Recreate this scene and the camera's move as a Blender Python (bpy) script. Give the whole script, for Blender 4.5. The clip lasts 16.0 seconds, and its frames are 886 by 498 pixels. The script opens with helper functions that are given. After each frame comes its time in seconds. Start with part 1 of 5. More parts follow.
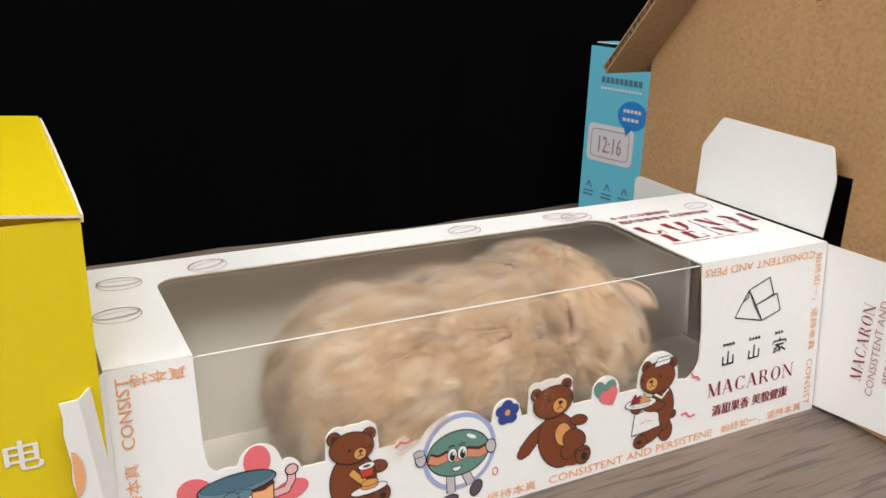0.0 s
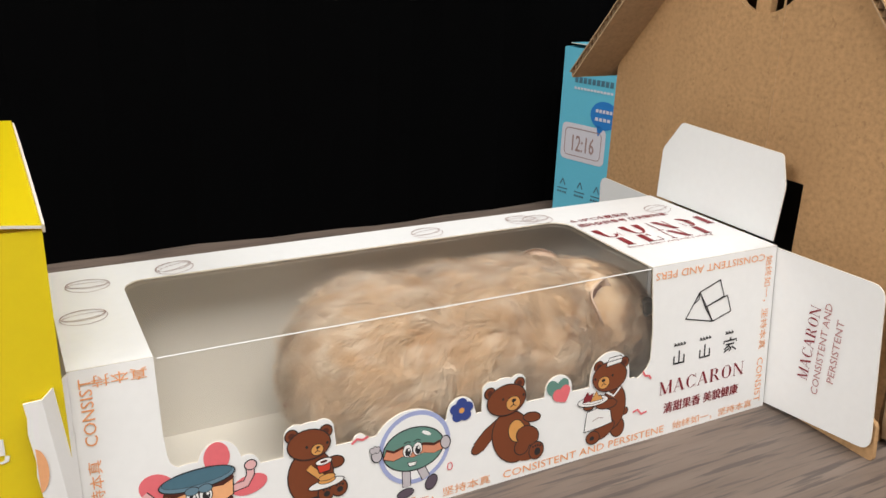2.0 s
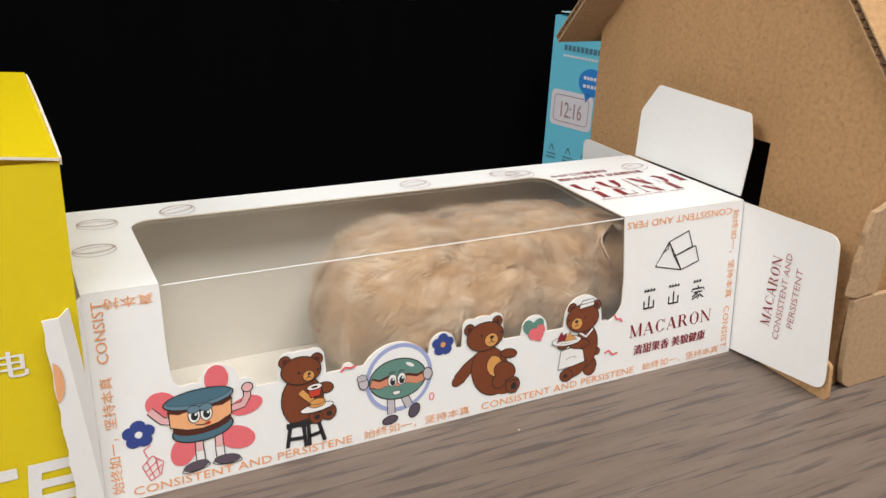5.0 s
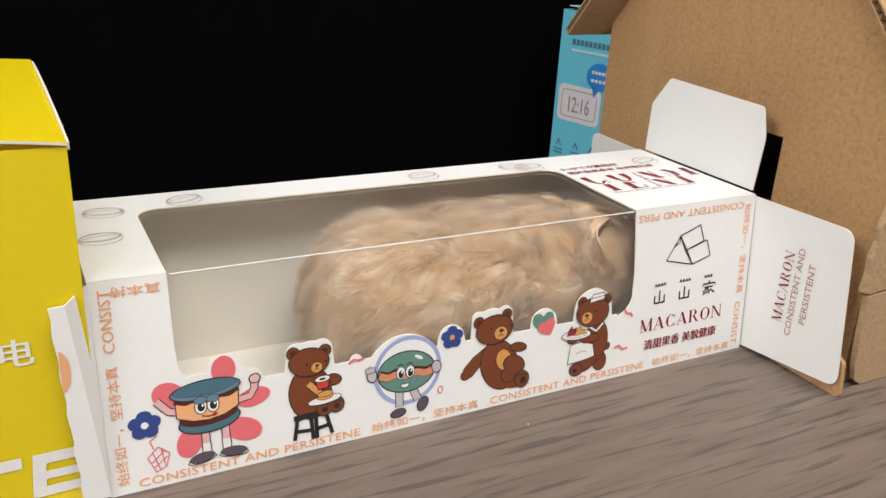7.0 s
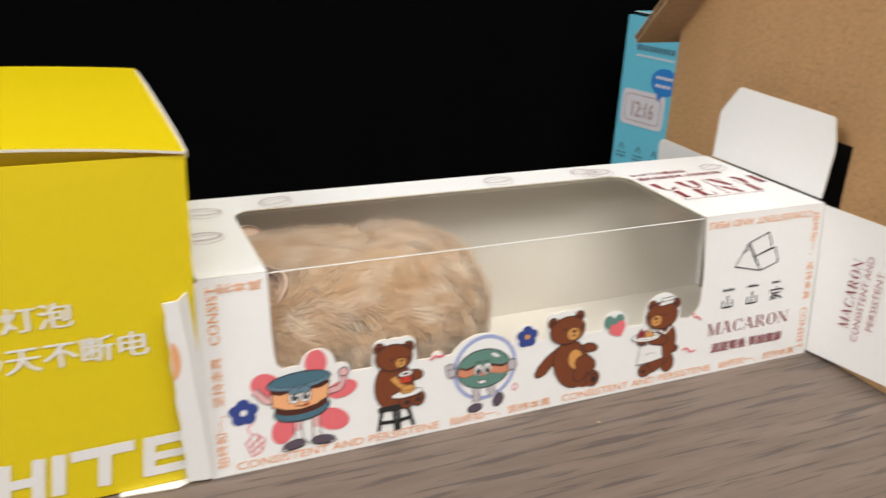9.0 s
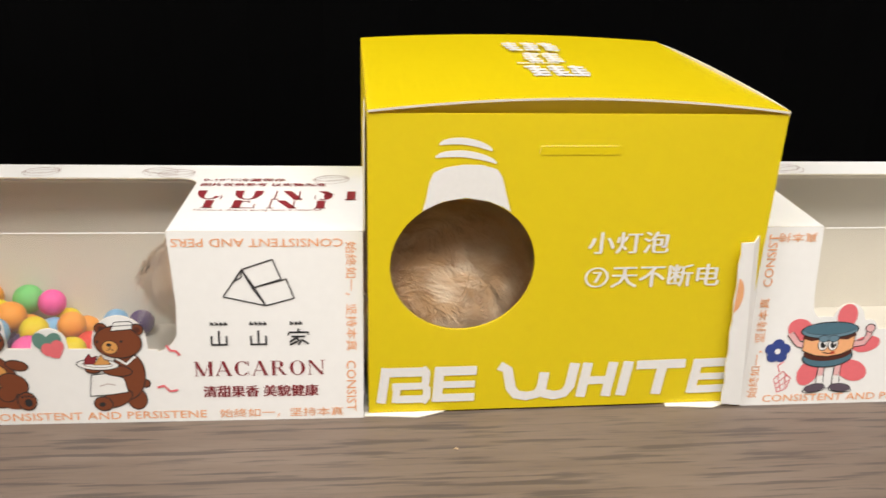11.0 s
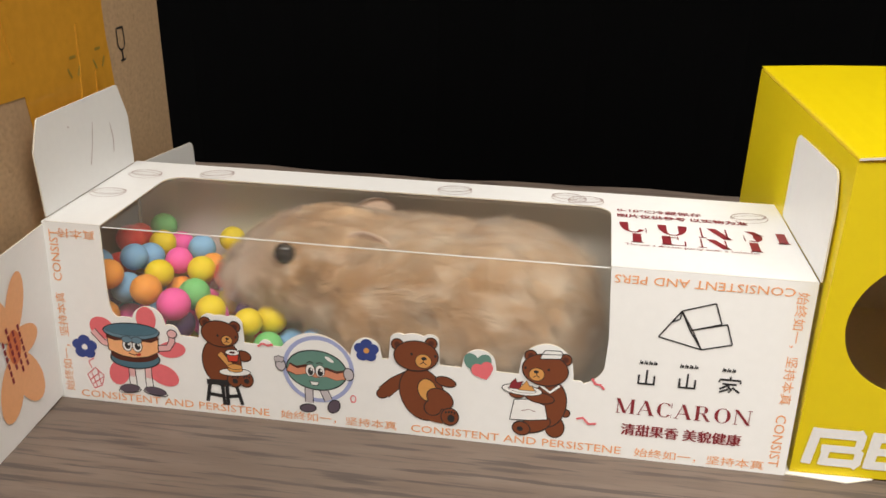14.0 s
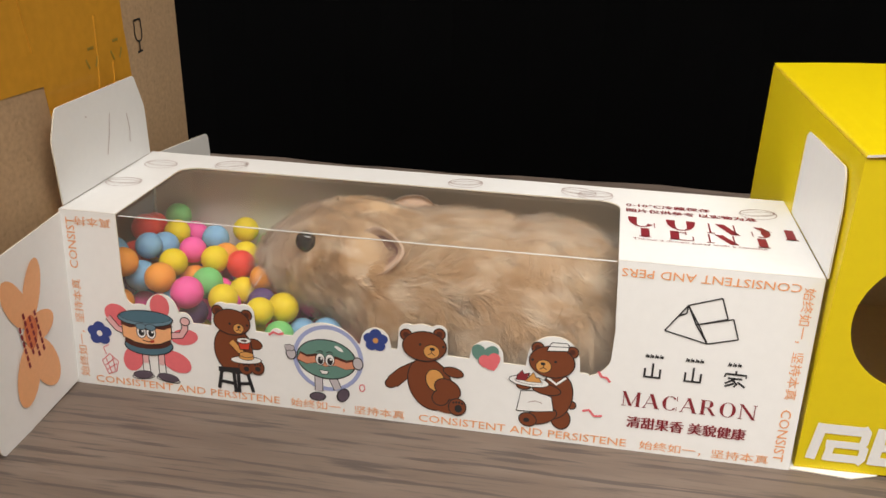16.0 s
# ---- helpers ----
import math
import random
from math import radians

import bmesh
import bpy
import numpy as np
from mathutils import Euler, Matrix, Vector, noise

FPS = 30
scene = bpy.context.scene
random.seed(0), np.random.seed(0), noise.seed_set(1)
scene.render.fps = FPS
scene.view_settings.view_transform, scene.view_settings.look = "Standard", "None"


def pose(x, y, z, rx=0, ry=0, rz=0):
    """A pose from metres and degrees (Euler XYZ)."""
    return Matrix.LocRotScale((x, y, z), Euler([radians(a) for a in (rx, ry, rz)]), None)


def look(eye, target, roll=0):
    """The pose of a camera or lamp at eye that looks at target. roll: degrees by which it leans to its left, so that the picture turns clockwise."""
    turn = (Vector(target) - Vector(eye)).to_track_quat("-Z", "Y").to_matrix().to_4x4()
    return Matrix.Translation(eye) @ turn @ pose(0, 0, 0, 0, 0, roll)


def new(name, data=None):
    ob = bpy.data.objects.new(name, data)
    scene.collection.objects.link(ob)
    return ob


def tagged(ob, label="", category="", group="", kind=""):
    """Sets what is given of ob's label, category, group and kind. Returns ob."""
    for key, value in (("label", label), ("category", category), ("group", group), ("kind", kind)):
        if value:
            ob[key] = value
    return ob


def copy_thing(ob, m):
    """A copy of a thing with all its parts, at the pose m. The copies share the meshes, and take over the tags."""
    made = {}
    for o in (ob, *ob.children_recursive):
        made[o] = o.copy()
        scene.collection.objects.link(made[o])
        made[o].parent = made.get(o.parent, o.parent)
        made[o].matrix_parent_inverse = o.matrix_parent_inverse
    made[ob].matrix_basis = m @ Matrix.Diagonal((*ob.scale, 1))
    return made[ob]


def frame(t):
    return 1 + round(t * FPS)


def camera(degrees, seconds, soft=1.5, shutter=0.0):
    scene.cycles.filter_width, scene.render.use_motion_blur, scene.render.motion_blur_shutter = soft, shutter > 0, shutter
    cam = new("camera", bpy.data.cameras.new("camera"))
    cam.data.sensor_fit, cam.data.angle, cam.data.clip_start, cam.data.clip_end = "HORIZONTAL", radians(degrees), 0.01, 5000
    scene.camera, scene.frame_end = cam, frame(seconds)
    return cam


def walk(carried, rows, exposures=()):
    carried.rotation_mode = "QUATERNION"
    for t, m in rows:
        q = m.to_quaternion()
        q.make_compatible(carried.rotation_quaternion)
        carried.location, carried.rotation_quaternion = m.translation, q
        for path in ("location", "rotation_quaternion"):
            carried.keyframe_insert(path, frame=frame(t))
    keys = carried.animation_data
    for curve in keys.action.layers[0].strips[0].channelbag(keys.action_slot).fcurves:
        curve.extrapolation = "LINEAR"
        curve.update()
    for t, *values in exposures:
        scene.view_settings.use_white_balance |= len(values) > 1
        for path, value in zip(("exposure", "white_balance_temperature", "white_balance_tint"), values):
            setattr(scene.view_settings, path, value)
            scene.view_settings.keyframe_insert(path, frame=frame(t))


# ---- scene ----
from mathutils import kdtree

# ---------------------------------------------------------------- camera
cam = camera(55.1, 16.0, soft=1.5, shutter=0.5)
CAMERA_ROWS = [
    (0.0, pose(-0.0132, -0.1822, 0.1549, 70.91, -1.61, -27.36)),
    (0.5, pose(-0.0127, -0.1916, 0.1575, 70.56, -1.69, -27.34)),
    (1.0, pose(-0.0091, -0.1936, 0.1613, 70.40, -1.79, -27.47)),
    (1.5, pose(-0.0086, -0.1940, 0.1632, 70.34, -1.92, -27.61)),
    (2.0, pose(-0.0073, -0.1941, 0.1631, 70.14, -2.02, -27.69)),
    (2.5, pose(-0.0078, -0.1957, 0.1608, 69.68, -2.20, -27.60)),
    (3.0, pose(-0.0113, -0.2088, 0.1611, 69.19, -2.25, -27.33)),
    (3.5, pose(-0.0140, -0.2178, 0.1618, 68.96, -2.19, -27.06)),
    (4.0, pose(-0.0133, -0.2172, 0.1611, 68.85, -2.41, -27.39)),
    (6.5, pose(-0.0129, -0.2148, 0.1585, 68.53, -2.86, -27.31)),
    (7.0, pose(-0.0143, -0.2132, 0.1569, 68.51, -2.98, -27.25)),
    (7.5, pose(-0.0133, -0.2128, 0.1574, 68.25, -2.92, -27.36)),
    (8.0, pose(-0.0148, -0.2140, 0.1589, 68.28, -2.80, -27.14)),
    (8.5, pose(-0.0182, -0.2146, 0.1619, 68.13, -2.72, -26.51)),
    (9.0, pose(-0.0293, -0.2191, 0.1634, 68.10, -2.67, -23.96)),
    (9.5, pose(-0.0642, -0.2267, 0.1611, 66.99, -2.20, -16.50)),
    (9.7, pose(-0.0780, -0.2308, 0.1613, 66.97, -1.98, -13.55)),
    (11.8, pose(-0.1548, -0.2346, 0.1602, 66.66, -1.63, -2.43)),
    (12.0, pose(-0.1631, -0.2331, 0.1611, 66.57, -1.47, -1.06)),
    (12.5, pose(-0.1770, -0.2294, 0.1642, 66.19, -1.04, 2.44)),
    (13.0, pose(-0.1946, -0.2326, 0.1687, 66.08, -1.62, 4.62)),
    (13.5, pose(-0.2032, -0.2301, 0.1692, 66.33, -1.30, 6.65)),
    (14.0, pose(-0.2056, -0.2255, 0.1674, 66.29, -1.04, 8.01)),
    (14.5, pose(-0.2041, -0.2259, 0.1652, 66.36, -1.08, 8.97)),
    (15.0, pose(-0.2036, -0.2258, 0.1637, 66.11, -1.30, 9.20)),
    (15.5, pose(-0.2025, -0.2270, 0.1652, 65.91, -1.37, 9.09)),
    (16.0, pose(-0.2035, -0.2284, 0.1677, 65.95, -1.28, 9.19)),
]
walk(cam, CAMERA_ROWS, [(0.0, -0.30, 6150, 9), (8.5, -0.30, 6150, 9), (9.7, -0.28, 6350, 9), (12.6, -0.10, 6450, 9), (13.4, -0.24, 6480, 9), (16.0, -0.31, 6500, 10)])

# ---------------------------------------------------------------- light
scene.view_settings.exposure = 0.0
world = bpy.data.worlds.new("room_air")
world.use_nodes = True
world.node_tree.nodes["Background"].inputs[0].default_value = (0.02, 0.02, 0.022, 1)
scene.world = world


def area_lamp(name, place, target, w, h, watts, colour):
    lamp = bpy.data.lights.new(name, "AREA")
    lamp.shape, lamp.size, lamp.size_y, lamp.energy, lamp.color = "RECTANGLE", w, h, watts, colour
    ob = new(name, lamp)
    ob.matrix_world = look(place, target)
    return ob


area_lamp("ceiling_lamp_light", (0.08, -0.55, 1.36), (0.02, -0.28, 0), 1.50, 0.60, 40, (1.0, 0.945, 0.88))
# unseen fill from the left, added to brighten the house gable and flaps
area_lamp("left_fill_light", (-1.35, -0.55, 0.95), (0.0, 0.0, 0.05), 0.45, 0.45, 21, (1.0, 0.96, 0.91))


# ---------------------------------------------------------------- materials
def node_mat(name, rough=0.6, metal=0.0, spec=0.5):
    m = bpy.data.materials.new(name)
    m.use_nodes = True
    b = m.node_tree.nodes["Principled BSDF"]
    b.inputs["Roughness"].default_value, b.inputs["Metallic"].default_value = rough, metal
    b.inputs["Specular IOR Level"].default_value = spec
    return m, m.node_tree.nodes, m.node_tree.links, b


def noise_tex(n, l, scale, detail=4, stretch=(1, 1, 1), coord="Object", turn=0.0):
    tc, mp, t = n.new("ShaderNodeTexCoord"), n.new("ShaderNodeMapping"), n.new("ShaderNodeTexNoise")
    mp.inputs["Scale"].default_value = stretch
    mp.inputs["Rotation"].default_value = (0, 0, turn)
    t.inputs["Scale"].default_value, t.inputs["Detail"].default_value = scale, detail
    l.new(tc.outputs[coord], mp.inputs[0])
    l.new(mp.outputs[0], t.inputs["Vector"])
    return t.outputs["Fac"]


def ramp(n, l, fac, stops):
    r = n.new("ShaderNodeValToRGB")
    e = r.color_ramp.elements
    while len(e) < len(stops):
        e.new(0.5)
    for k, (p, c) in zip(e, stops):
        k.position, k.color = p, (*c, 1)
    l.new(fac, r.inputs[0])
    return r.outputs[0]


def mixed(n, l, fac, a, b, mode="MIX"):
    m = n.new("ShaderNodeMix")
    m.data_type, m.blend_type = "RGBA", mode
    for v, i in ((fac, 0), (a, 6), (b, 7)):
        if isinstance(v, (int, float)):
            m.inputs[i].default_value = v
        elif isinstance(v, tuple):
            m.inputs[i].default_value = (*v, 1)
        else:
            l.new(v, m.inputs[i])
    return m.outputs[2]


def bump(n, l, b, height, strength, distance):
    k = n.new("ShaderNodeBump")
    k.inputs["Strength"].default_value, k.inputs["Distance"].default_value = strength, distance
    l.new(height, k.inputs["Height"])
    l.new(k.outputs[0], b.inputs["Normal"])


def shade(c, k):
    return tuple(min(1.0, v * k) for v in c)


def plain(name, colour, rough=0.6, var=0.06, scale=120, spec=0.4, relief=0.0):
    """A painted or printed surface with faint mottling at two scales."""
    m, n, l, b = node_mat(name, rough, 0, spec)
    fine = noise_tex(n, l, scale * 6, 3)
    wide = noise_tex(n, l, scale * 0.25, 3)
    c1 = ramp(n, l, fine, [(0.3, shade(colour, 1 - var)), (0.7, shade(colour, 1 + var))])
    c2 = mixed(n, l, wide, shade(colour, 1 - var), shade(colour, 1 + var))
    l.new(mixed(n, l, 0.5, c1, c2), b.inputs["Base Color"])
    if relief:
        bump(n, l, b, fine, relief, 0.0003)
    return m


def thin_card(m, share):
    """Lets a share of the light through, as thin coloured card does."""
    n, l = m.node_tree.nodes, m.node_tree.links
    b, out, t, k = n["Principled BSDF"], n["Material Output"], n.new("ShaderNodeBsdfTranslucent"), n.new("ShaderNodeMixShader")
    t.inputs[0].default_value = (0.88, 0.72, 0.50, 1)
    k.inputs[0].default_value = share
    l.new(b.outputs[0], k.inputs[1]), l.new(t.outputs[0], k.inputs[2]), l.new(k.outputs[0], out.inputs[0])
    return m


def kraft_board(name, colour):
    m, n, l, b = node_mat(name, 0.85, 0, 0.2)
    fib = noise_tex(n, l, 520, 6, (1, 1, 1.15))
    fleck = noise_tex(n, l, 330, 2)
    wide = noise_tex(n, l, 22, 4)
    flute = noise_tex(n, l, 60, 2, (0.3, 1, 0.02))
    c = ramp(n, l, fib, [(0.25, shade(colour, 0.78)), (0.5, colour), (0.8, shade(colour, 1.2))])
    c = mixed(n, l, ramp(n, l, fleck, [(0.66, (0, 0, 0)), (0.74, (1, 1, 1))]), c, shade(colour, 0.76))
    c = mixed(n, l, ramp(n, l, wide, [(0.35, (0, 0, 0)), (0.7, (0.45, 0.45, 0.45))]), c, shade(colour, 0.86))
    c = mixed(n, l, ramp(n, l, flute, [(0.5, (0, 0, 0)), (0.7, (0.25, 0.25, 0.25))]), c, shade(colour, 1.15))
    l.new(c, b.inputs["Base Color"])
    bump(n, l, b, fib, 0.25, 0.0004)
    return m


def table_wood():
    m, n, l, b = node_mat("grey_oak_laminate", 0.5, 0, 0.35)
    grain = noise_tex(n, l, 30, 6, (0.5, 5.0, 1), turn=-0.05)
    dash = noise_tex(n, l, 120, 4, (0.20, 3.4, 1), turn=-0.05)
    pores = noise_tex(n, l, 420, 3, (0.16, 2.2, 1), turn=-0.05)
    wide = noise_tex(n, l, 6, 3, (0.6, 3.0, 1), turn=-0.05)
    c = ramp(n, l, grain, [(0.3, (0.146, 0.108, 0.085)), (0.5, (0.171, 0.128, 0.101)), (0.72, (0.200, 0.153, 0.123))])
    c = mixed(n, l, ramp(n, l, wide, [(0.35, (0, 0, 0)), (0.7, (0.4, 0.4, 0.4))]), c, (0.126, 0.098, 0.082))
    c = mixed(n, l, ramp(n, l, pores, [(0.54, (0, 0, 0)), (0.70, (0.45, 0.45, 0.45))]), c, (0.10, 0.08, 0.07))
    c = mixed(n, l, ramp(n, l, dash, [(0.53, (0, 0, 0)), (0.62, (0.8, 0.8, 0.8))]), c, (0.078, 0.062, 0.055))
    l.new(c, b.inputs["Base Color"])
    bump(n, l, b, pores, 0.15, 0.0003)
    return m


def film_mat():
    m, n, l, b = node_mat("clear_film", 0.08, 0, 0.5)
    out = n["Material Output"]
    tr, gl, df = n.new("ShaderNodeBsdfTransparent"), n.new("ShaderNodeBsdfGlossy"), n.new("ShaderNodeBsdfDiffuse")
    tr.inputs[0].default_value = (0.96, 0.955, 0.94, 1)
    gl.inputs["Roughness"].default_value = 0.12
    df.inputs[0].default_value = (0.8, 0.76, 0.7, 1)
    fr = n.new("ShaderNodeFresnel")
    fr.inputs[0].default_value = 1.38
    haze = ramp(n, l, noise_tex(n, l, 30, 3, (0.4, 1, 1)), [(0.35, (0.05,) * 3), (0.75, (0.12,) * 3)])
    m1, m2 = n.new("ShaderNodeMixShader"), n.new("ShaderNodeMixShader")
    l.new(haze, m1.inputs[0]), l.new(tr.outputs[0], m1.inputs[1]), l.new(df.outputs[0], m1.inputs[2])
    l.new(fr.outputs[0], m2.inputs[0]), l.new(m1.outputs[0], m2.inputs[1]), l.new(gl.outputs[0], m2.inputs[2])
    l.new(m2.outputs[0], out.inputs[0])
    return m


def fur_mat(name, stops, belly, muzzle=None):
    """Each hair takes its own shade; the underside is paler."""
    m, n, l, b = node_mat(name, 0.85, 0, 0.06)
    geo = n.new("ShaderNodeNewGeometry")
    c = ramp(n, l, geo.outputs["Random Per Island"], stops)
    patch = noise_tex(n, l, 45, 3)
    tuft = noise_tex(n, l, 120, 3, (0.6, 1, 1))
    c = mixed(n, l, ramp(n, l, patch, [(0.42, (0, 0, 0)), (0.68, (0.70, 0.70, 0.70))]), c, (0.64, 0.38, 0.18))
    c = mixed(n, l, ramp(n, l, tuft, [(0.48, (0, 0, 0)), (0.64, (0.75, 0.75, 0.75))]), c, (0.94, 0.82, 0.66))
    tc, sep = n.new("ShaderNodeTexCoord"), n.new("ShaderNodeSeparateXYZ")
    l.new(tc.outputs["Object"], sep.inputs[0])
    mr = n.new("ShaderNodeMapRange")
    for i, v in ((1, 0.0), (2, -0.022)):
        mr.inputs[i].default_value = v
    l.new(sep.outputs[2], mr.inputs[0])
    c = mixed(n, l, mr.outputs[0], c, belly)
    if muzzle:
        front = n.new("ShaderNodeMapRange")
        for i, v in ((1, 0.013), (2, 0.027), (4, 0.85)):
            front.inputs[i].default_value = v
        l.new(sep.outputs[0], front.inputs[0])
        c = mixed(n, l, front.outputs[0], c, muzzle)
    l.new(c, b.inputs["Base Color"])
    b.inputs["Sheen Weight"].default_value = 0.25
    return thin_card(m, 0.2)


def foam(name, colour):
    m, n, l, b = node_mat(name, 0.55, 0, 0.4)
    tc, v = n.new("ShaderNodeTexCoord"), n.new("ShaderNodeTexVoronoi")
    v.inputs["Scale"].default_value = 520
    l.new(tc.outputs["Object"], v.inputs["Vector"])
    l.new(ramp(n, l, v.outputs["Distance"], [(0.0, shade(colour, 1.08)), (0.55, colour), (0.9, shade(colour, 0.8))]), b.inputs["Base Color"])
    bump(n, l, b, v.outputs["Distance"], 0.25, 0.0004)
    b.inputs["Subsurface Weight"].default_value = 0.15
    b.inputs["Subsurface Radius"].default_value = (0.003, 0.003, 0.003)
    return m


WHITE = plain("white_card", (0.80, 0.795, 0.78), 0.42, 0.02, 60)
INNER = plain("inner_card", (0.73, 0.69, 0.61), 0.7, 0.03, 60)
CUT = plain("cut_edge", (0.72, 0.66, 0.56), 0.8, 0.05)
YELLOW = thin_card(plain("yellow_card", (0.87, 0.69, 0.004), 0.33, 0.025, 40), 0.22)
GREYCARD = thin_card(plain("grey_card_inside", (0.84, 0.76, 0.66), 0.85, 0.08, 90), 0.42)
KRAFT = kraft_board("kraft_board", (0.46, 0.275, 0.13))
KRAFTDARK = kraft_board("kraft_board_aged", (0.44, 0.295, 0.17))
BLUECARD = plain("blue_card", (0.13, 0.46, 0.60), 0.4, 0.03)
WOOD = table_wood()
CLOTH = plain("black_cloth", (0.0016, 0.0016, 0.0017), 0.95, 0.3, 200, 0.02)
FILM = film_mat()
ORANGE = plain("orange_ink", (0.80, 0.36, 0.15), 0.5, 0.06)
ORANGE_DEEP = plain("deep_orange_ink", (0.62, 0.17, 0.06), 0.5, 0.06)
RED = plain("dark_red_ink", (0.23, 0.022, 0.03), 0.5, 0.06)
BLACK = plain("black_ink", (0.02, 0.02, 0.022), 0.5, 0.1)
BROWN = plain("brown_ink", (0.175, 0.048, 0.018), 0.45, 0.05)
TAN = plain("tan_ink", (0.62, 0.30, 0.085), 0.45, 0.05)
PINK = plain("pink_ink", (0.72, 0.15, 0.17), 0.45, 0.05)
PALEPINK = plain("pale_pink_ink", (0.72, 0.42, 0.42), 0.45, 0.05)
NAVY = plain("navy_ink", (0.035, 0.06, 0.24), 0.45, 0.06)
TEAL = plain("slate_blue_ink", (0.07, 0.15, 0.20), 0.45, 0.05)
GREEN = plain("sage_ink", (0.12, 0.24, 0.20), 0.45, 0.05)
LILAC = plain("lilac_ink", (0.33, 0.37, 0.60), 0.45, 0.05)
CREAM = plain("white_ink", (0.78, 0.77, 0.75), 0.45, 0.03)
PEACH = plain("peach_ink", (0.80, 0.40, 0.19), 0.45, 0.05)
DEEPBROWN = plain("deep_brown_ink", (0.075, 0.020, 0.012), 0.45, 0.05)
REDCUP = plain("cup_red_ink", (0.52, 0.05, 0.025), 0.45, 0.05)
PALEGREY = plain("pale_grey_ink", (0.50, 0.46, 0.48), 0.45, 0.05)
SHOE = plain("plum_grey_ink", (0.10, 0.075, 0.10), 0.45, 0.05)
SLATE = plain("light_slate_ink", (0.13, 0.22, 0.28), 0.45, 0.05)
SALMON = plain("salmon_ink", (0.60, 0.24, 0.14), 0.45, 0.05)
FADEDRED = plain("faded_red_ink", (0.42, 0.20, 0.19), 0.5, 0.06)
SCRIBE = plain("thin_line_ink", (0.33, 0.22, 0.2), 0.5, 0.05)
TAPE = plain("packing_tape", (0.60, 0.29, 0.03), 0.16, 0.12, 40, 0.6)
MARK = plain("bright_blue_ink", (0.03, 0.19, 0.52), 0.45, 0.05)
FADED = plain("faded_ink", (0.30, 0.20, 0.03), 0.4, 0.1)
SCREEN = plain("screen_print", (0.60, 0.58, 0.62), 0.45, 0.04)
# near-black for the table legs and for the shade coloured into the doorway
DARKHOLE = plain("doorway_shade_and_legs", (0.02, 0.025, 0.028), 0.5, 0.2)
CRUMB = plain("crumb_tan", (0.50, 0.36, 0.22), 0.8, 0.1)
PLASTER = plain("room_plaster", (0.72, 0.70, 0.67), 0.9, 0.05, 4)


# ---------------------------------------------------------------- mesh helpers
class Geo:
    """Gathers faces with their materials for one mesh."""

    def __init__(self):
        self.v, self.f, self.m, self.mats = [], [], [], []

    def slot(self, material):
        if material not in self.mats:
            self.mats.append(material)
        return self.mats.index(material)

    def face(self, pts, material):
        k = len(self.v)
        self.v += [tuple(p) for p in pts]
        self.f.append(tuple(range(k, k + len(pts))))
        self.m.append(self.slot(material))

    def raw(self, verts, faces, material):
        k, s = len(self.v), self.slot(material)
        self.v += [tuple(p) for p in verts]
        self.f += [tuple(k + i for i in f) for f in faces]
        self.m += [s] * len(faces)

    def prism(self, outline, at, o0, o1, top, side, back=None):
        """A flat sheet cut to a 2D outline; at(a, b, o) gives the place, o along the sheet's normal."""
        k, n = len(self.v), len(outline)
        self.v += [tuple(at(a, b, o1)) for a, b in outline] + [tuple(at(a, b, o0)) for a, b in outline]
        self.f += [tuple(range(k, k + n)), tuple(range(k + 2 * n - 1, k + n - 1, -1))]
        self.m += [self.slot(top), self.slot(back or side)]
        for i in range(n):
            j = (i + 1) % n
            self.f.append((k + i, k + n + i, k + n + j, k + j))
            self.m.append(self.slot(side))

    def block(self, x0, x1, y0, y1, z0, z1, material):
        self.prism([(x0, y0), (x1, y0), (x1, y1), (x0, y1)], lambda a, b, o: (a, b, o), z0, z1, material, material)

    def blob(self, c, r, material, turn=None, nu=16, nv=10, shape=None):
        """An ellipsoid; shape(x, y, z) may bend the unit ball."""
        vs, fs = [], []
        for j in range(nv + 1):
            th = math.pi * j / nv
            for i in range(nu):
                ph = 2 * math.pi * i / nu
                p = (math.cos(th), math.sin(th) * math.cos(ph), math.sin(th) * math.sin(ph))
                p = shape(*p) if shape else p
                p = Vector((p[0] * r[0], p[1] * r[1], p[2] * r[2]))
                vs.append((turn @ p if turn else p) + Vector(c))
        for j in range(nv):
            for i in range(nu):
                a, b = j * nu + i, j * nu + (i + 1) % nu
                fs.append((a, b, b + nu, a + nu))
        self.raw(vs, fs, material)

    def tube(self, pts, r0, r1, material, n=6):
        vs, fs = [], []
        pts = [Vector(p) for p in pts]
        for i, p in enumerate(pts):
            d = (pts[min(i + 1, len(pts) - 1)] - pts[max(i - 1, 0)]).normalized()
            s = d.orthogonal().normalized()
            t = d.cross(s)
            r = r0 + (r1 - r0) * i / (len(pts) - 1)
            vs += [p + (s * math.cos(q) + t * math.sin(q)) * r for q in (2 * math.pi * k / n for k in range(n))]
        for i in range(len(pts) - 1):
            for k in range(n):
                a, b = i * n + k, i * n + (k + 1) % n
                fs.append((a, b, b + n, a + n))
        fs += [tuple(range(n - 1, -1, -1)), tuple(range(len(vs) - n, len(vs)))]
        self.raw(vs, fs, material)

    def mesh(self, name, smooth=False):
        me = bpy.data.meshes.new(name)
        me.from_pydata(self.v, [], self.f)
        for m in self.mats:
            me.materials.append(m)
        me.polygons.foreach_set("material_index", self.m)
        if smooth:
            me.polygons.foreach_set("use_smooth", [True] * len(self.f))
        me.update()
        return me


def part(name, geo, parent, label="", smooth=False):
    ob = new(name, geo.mesh(name, smooth))
    ob.parent = parent
    return tagged(ob, label)


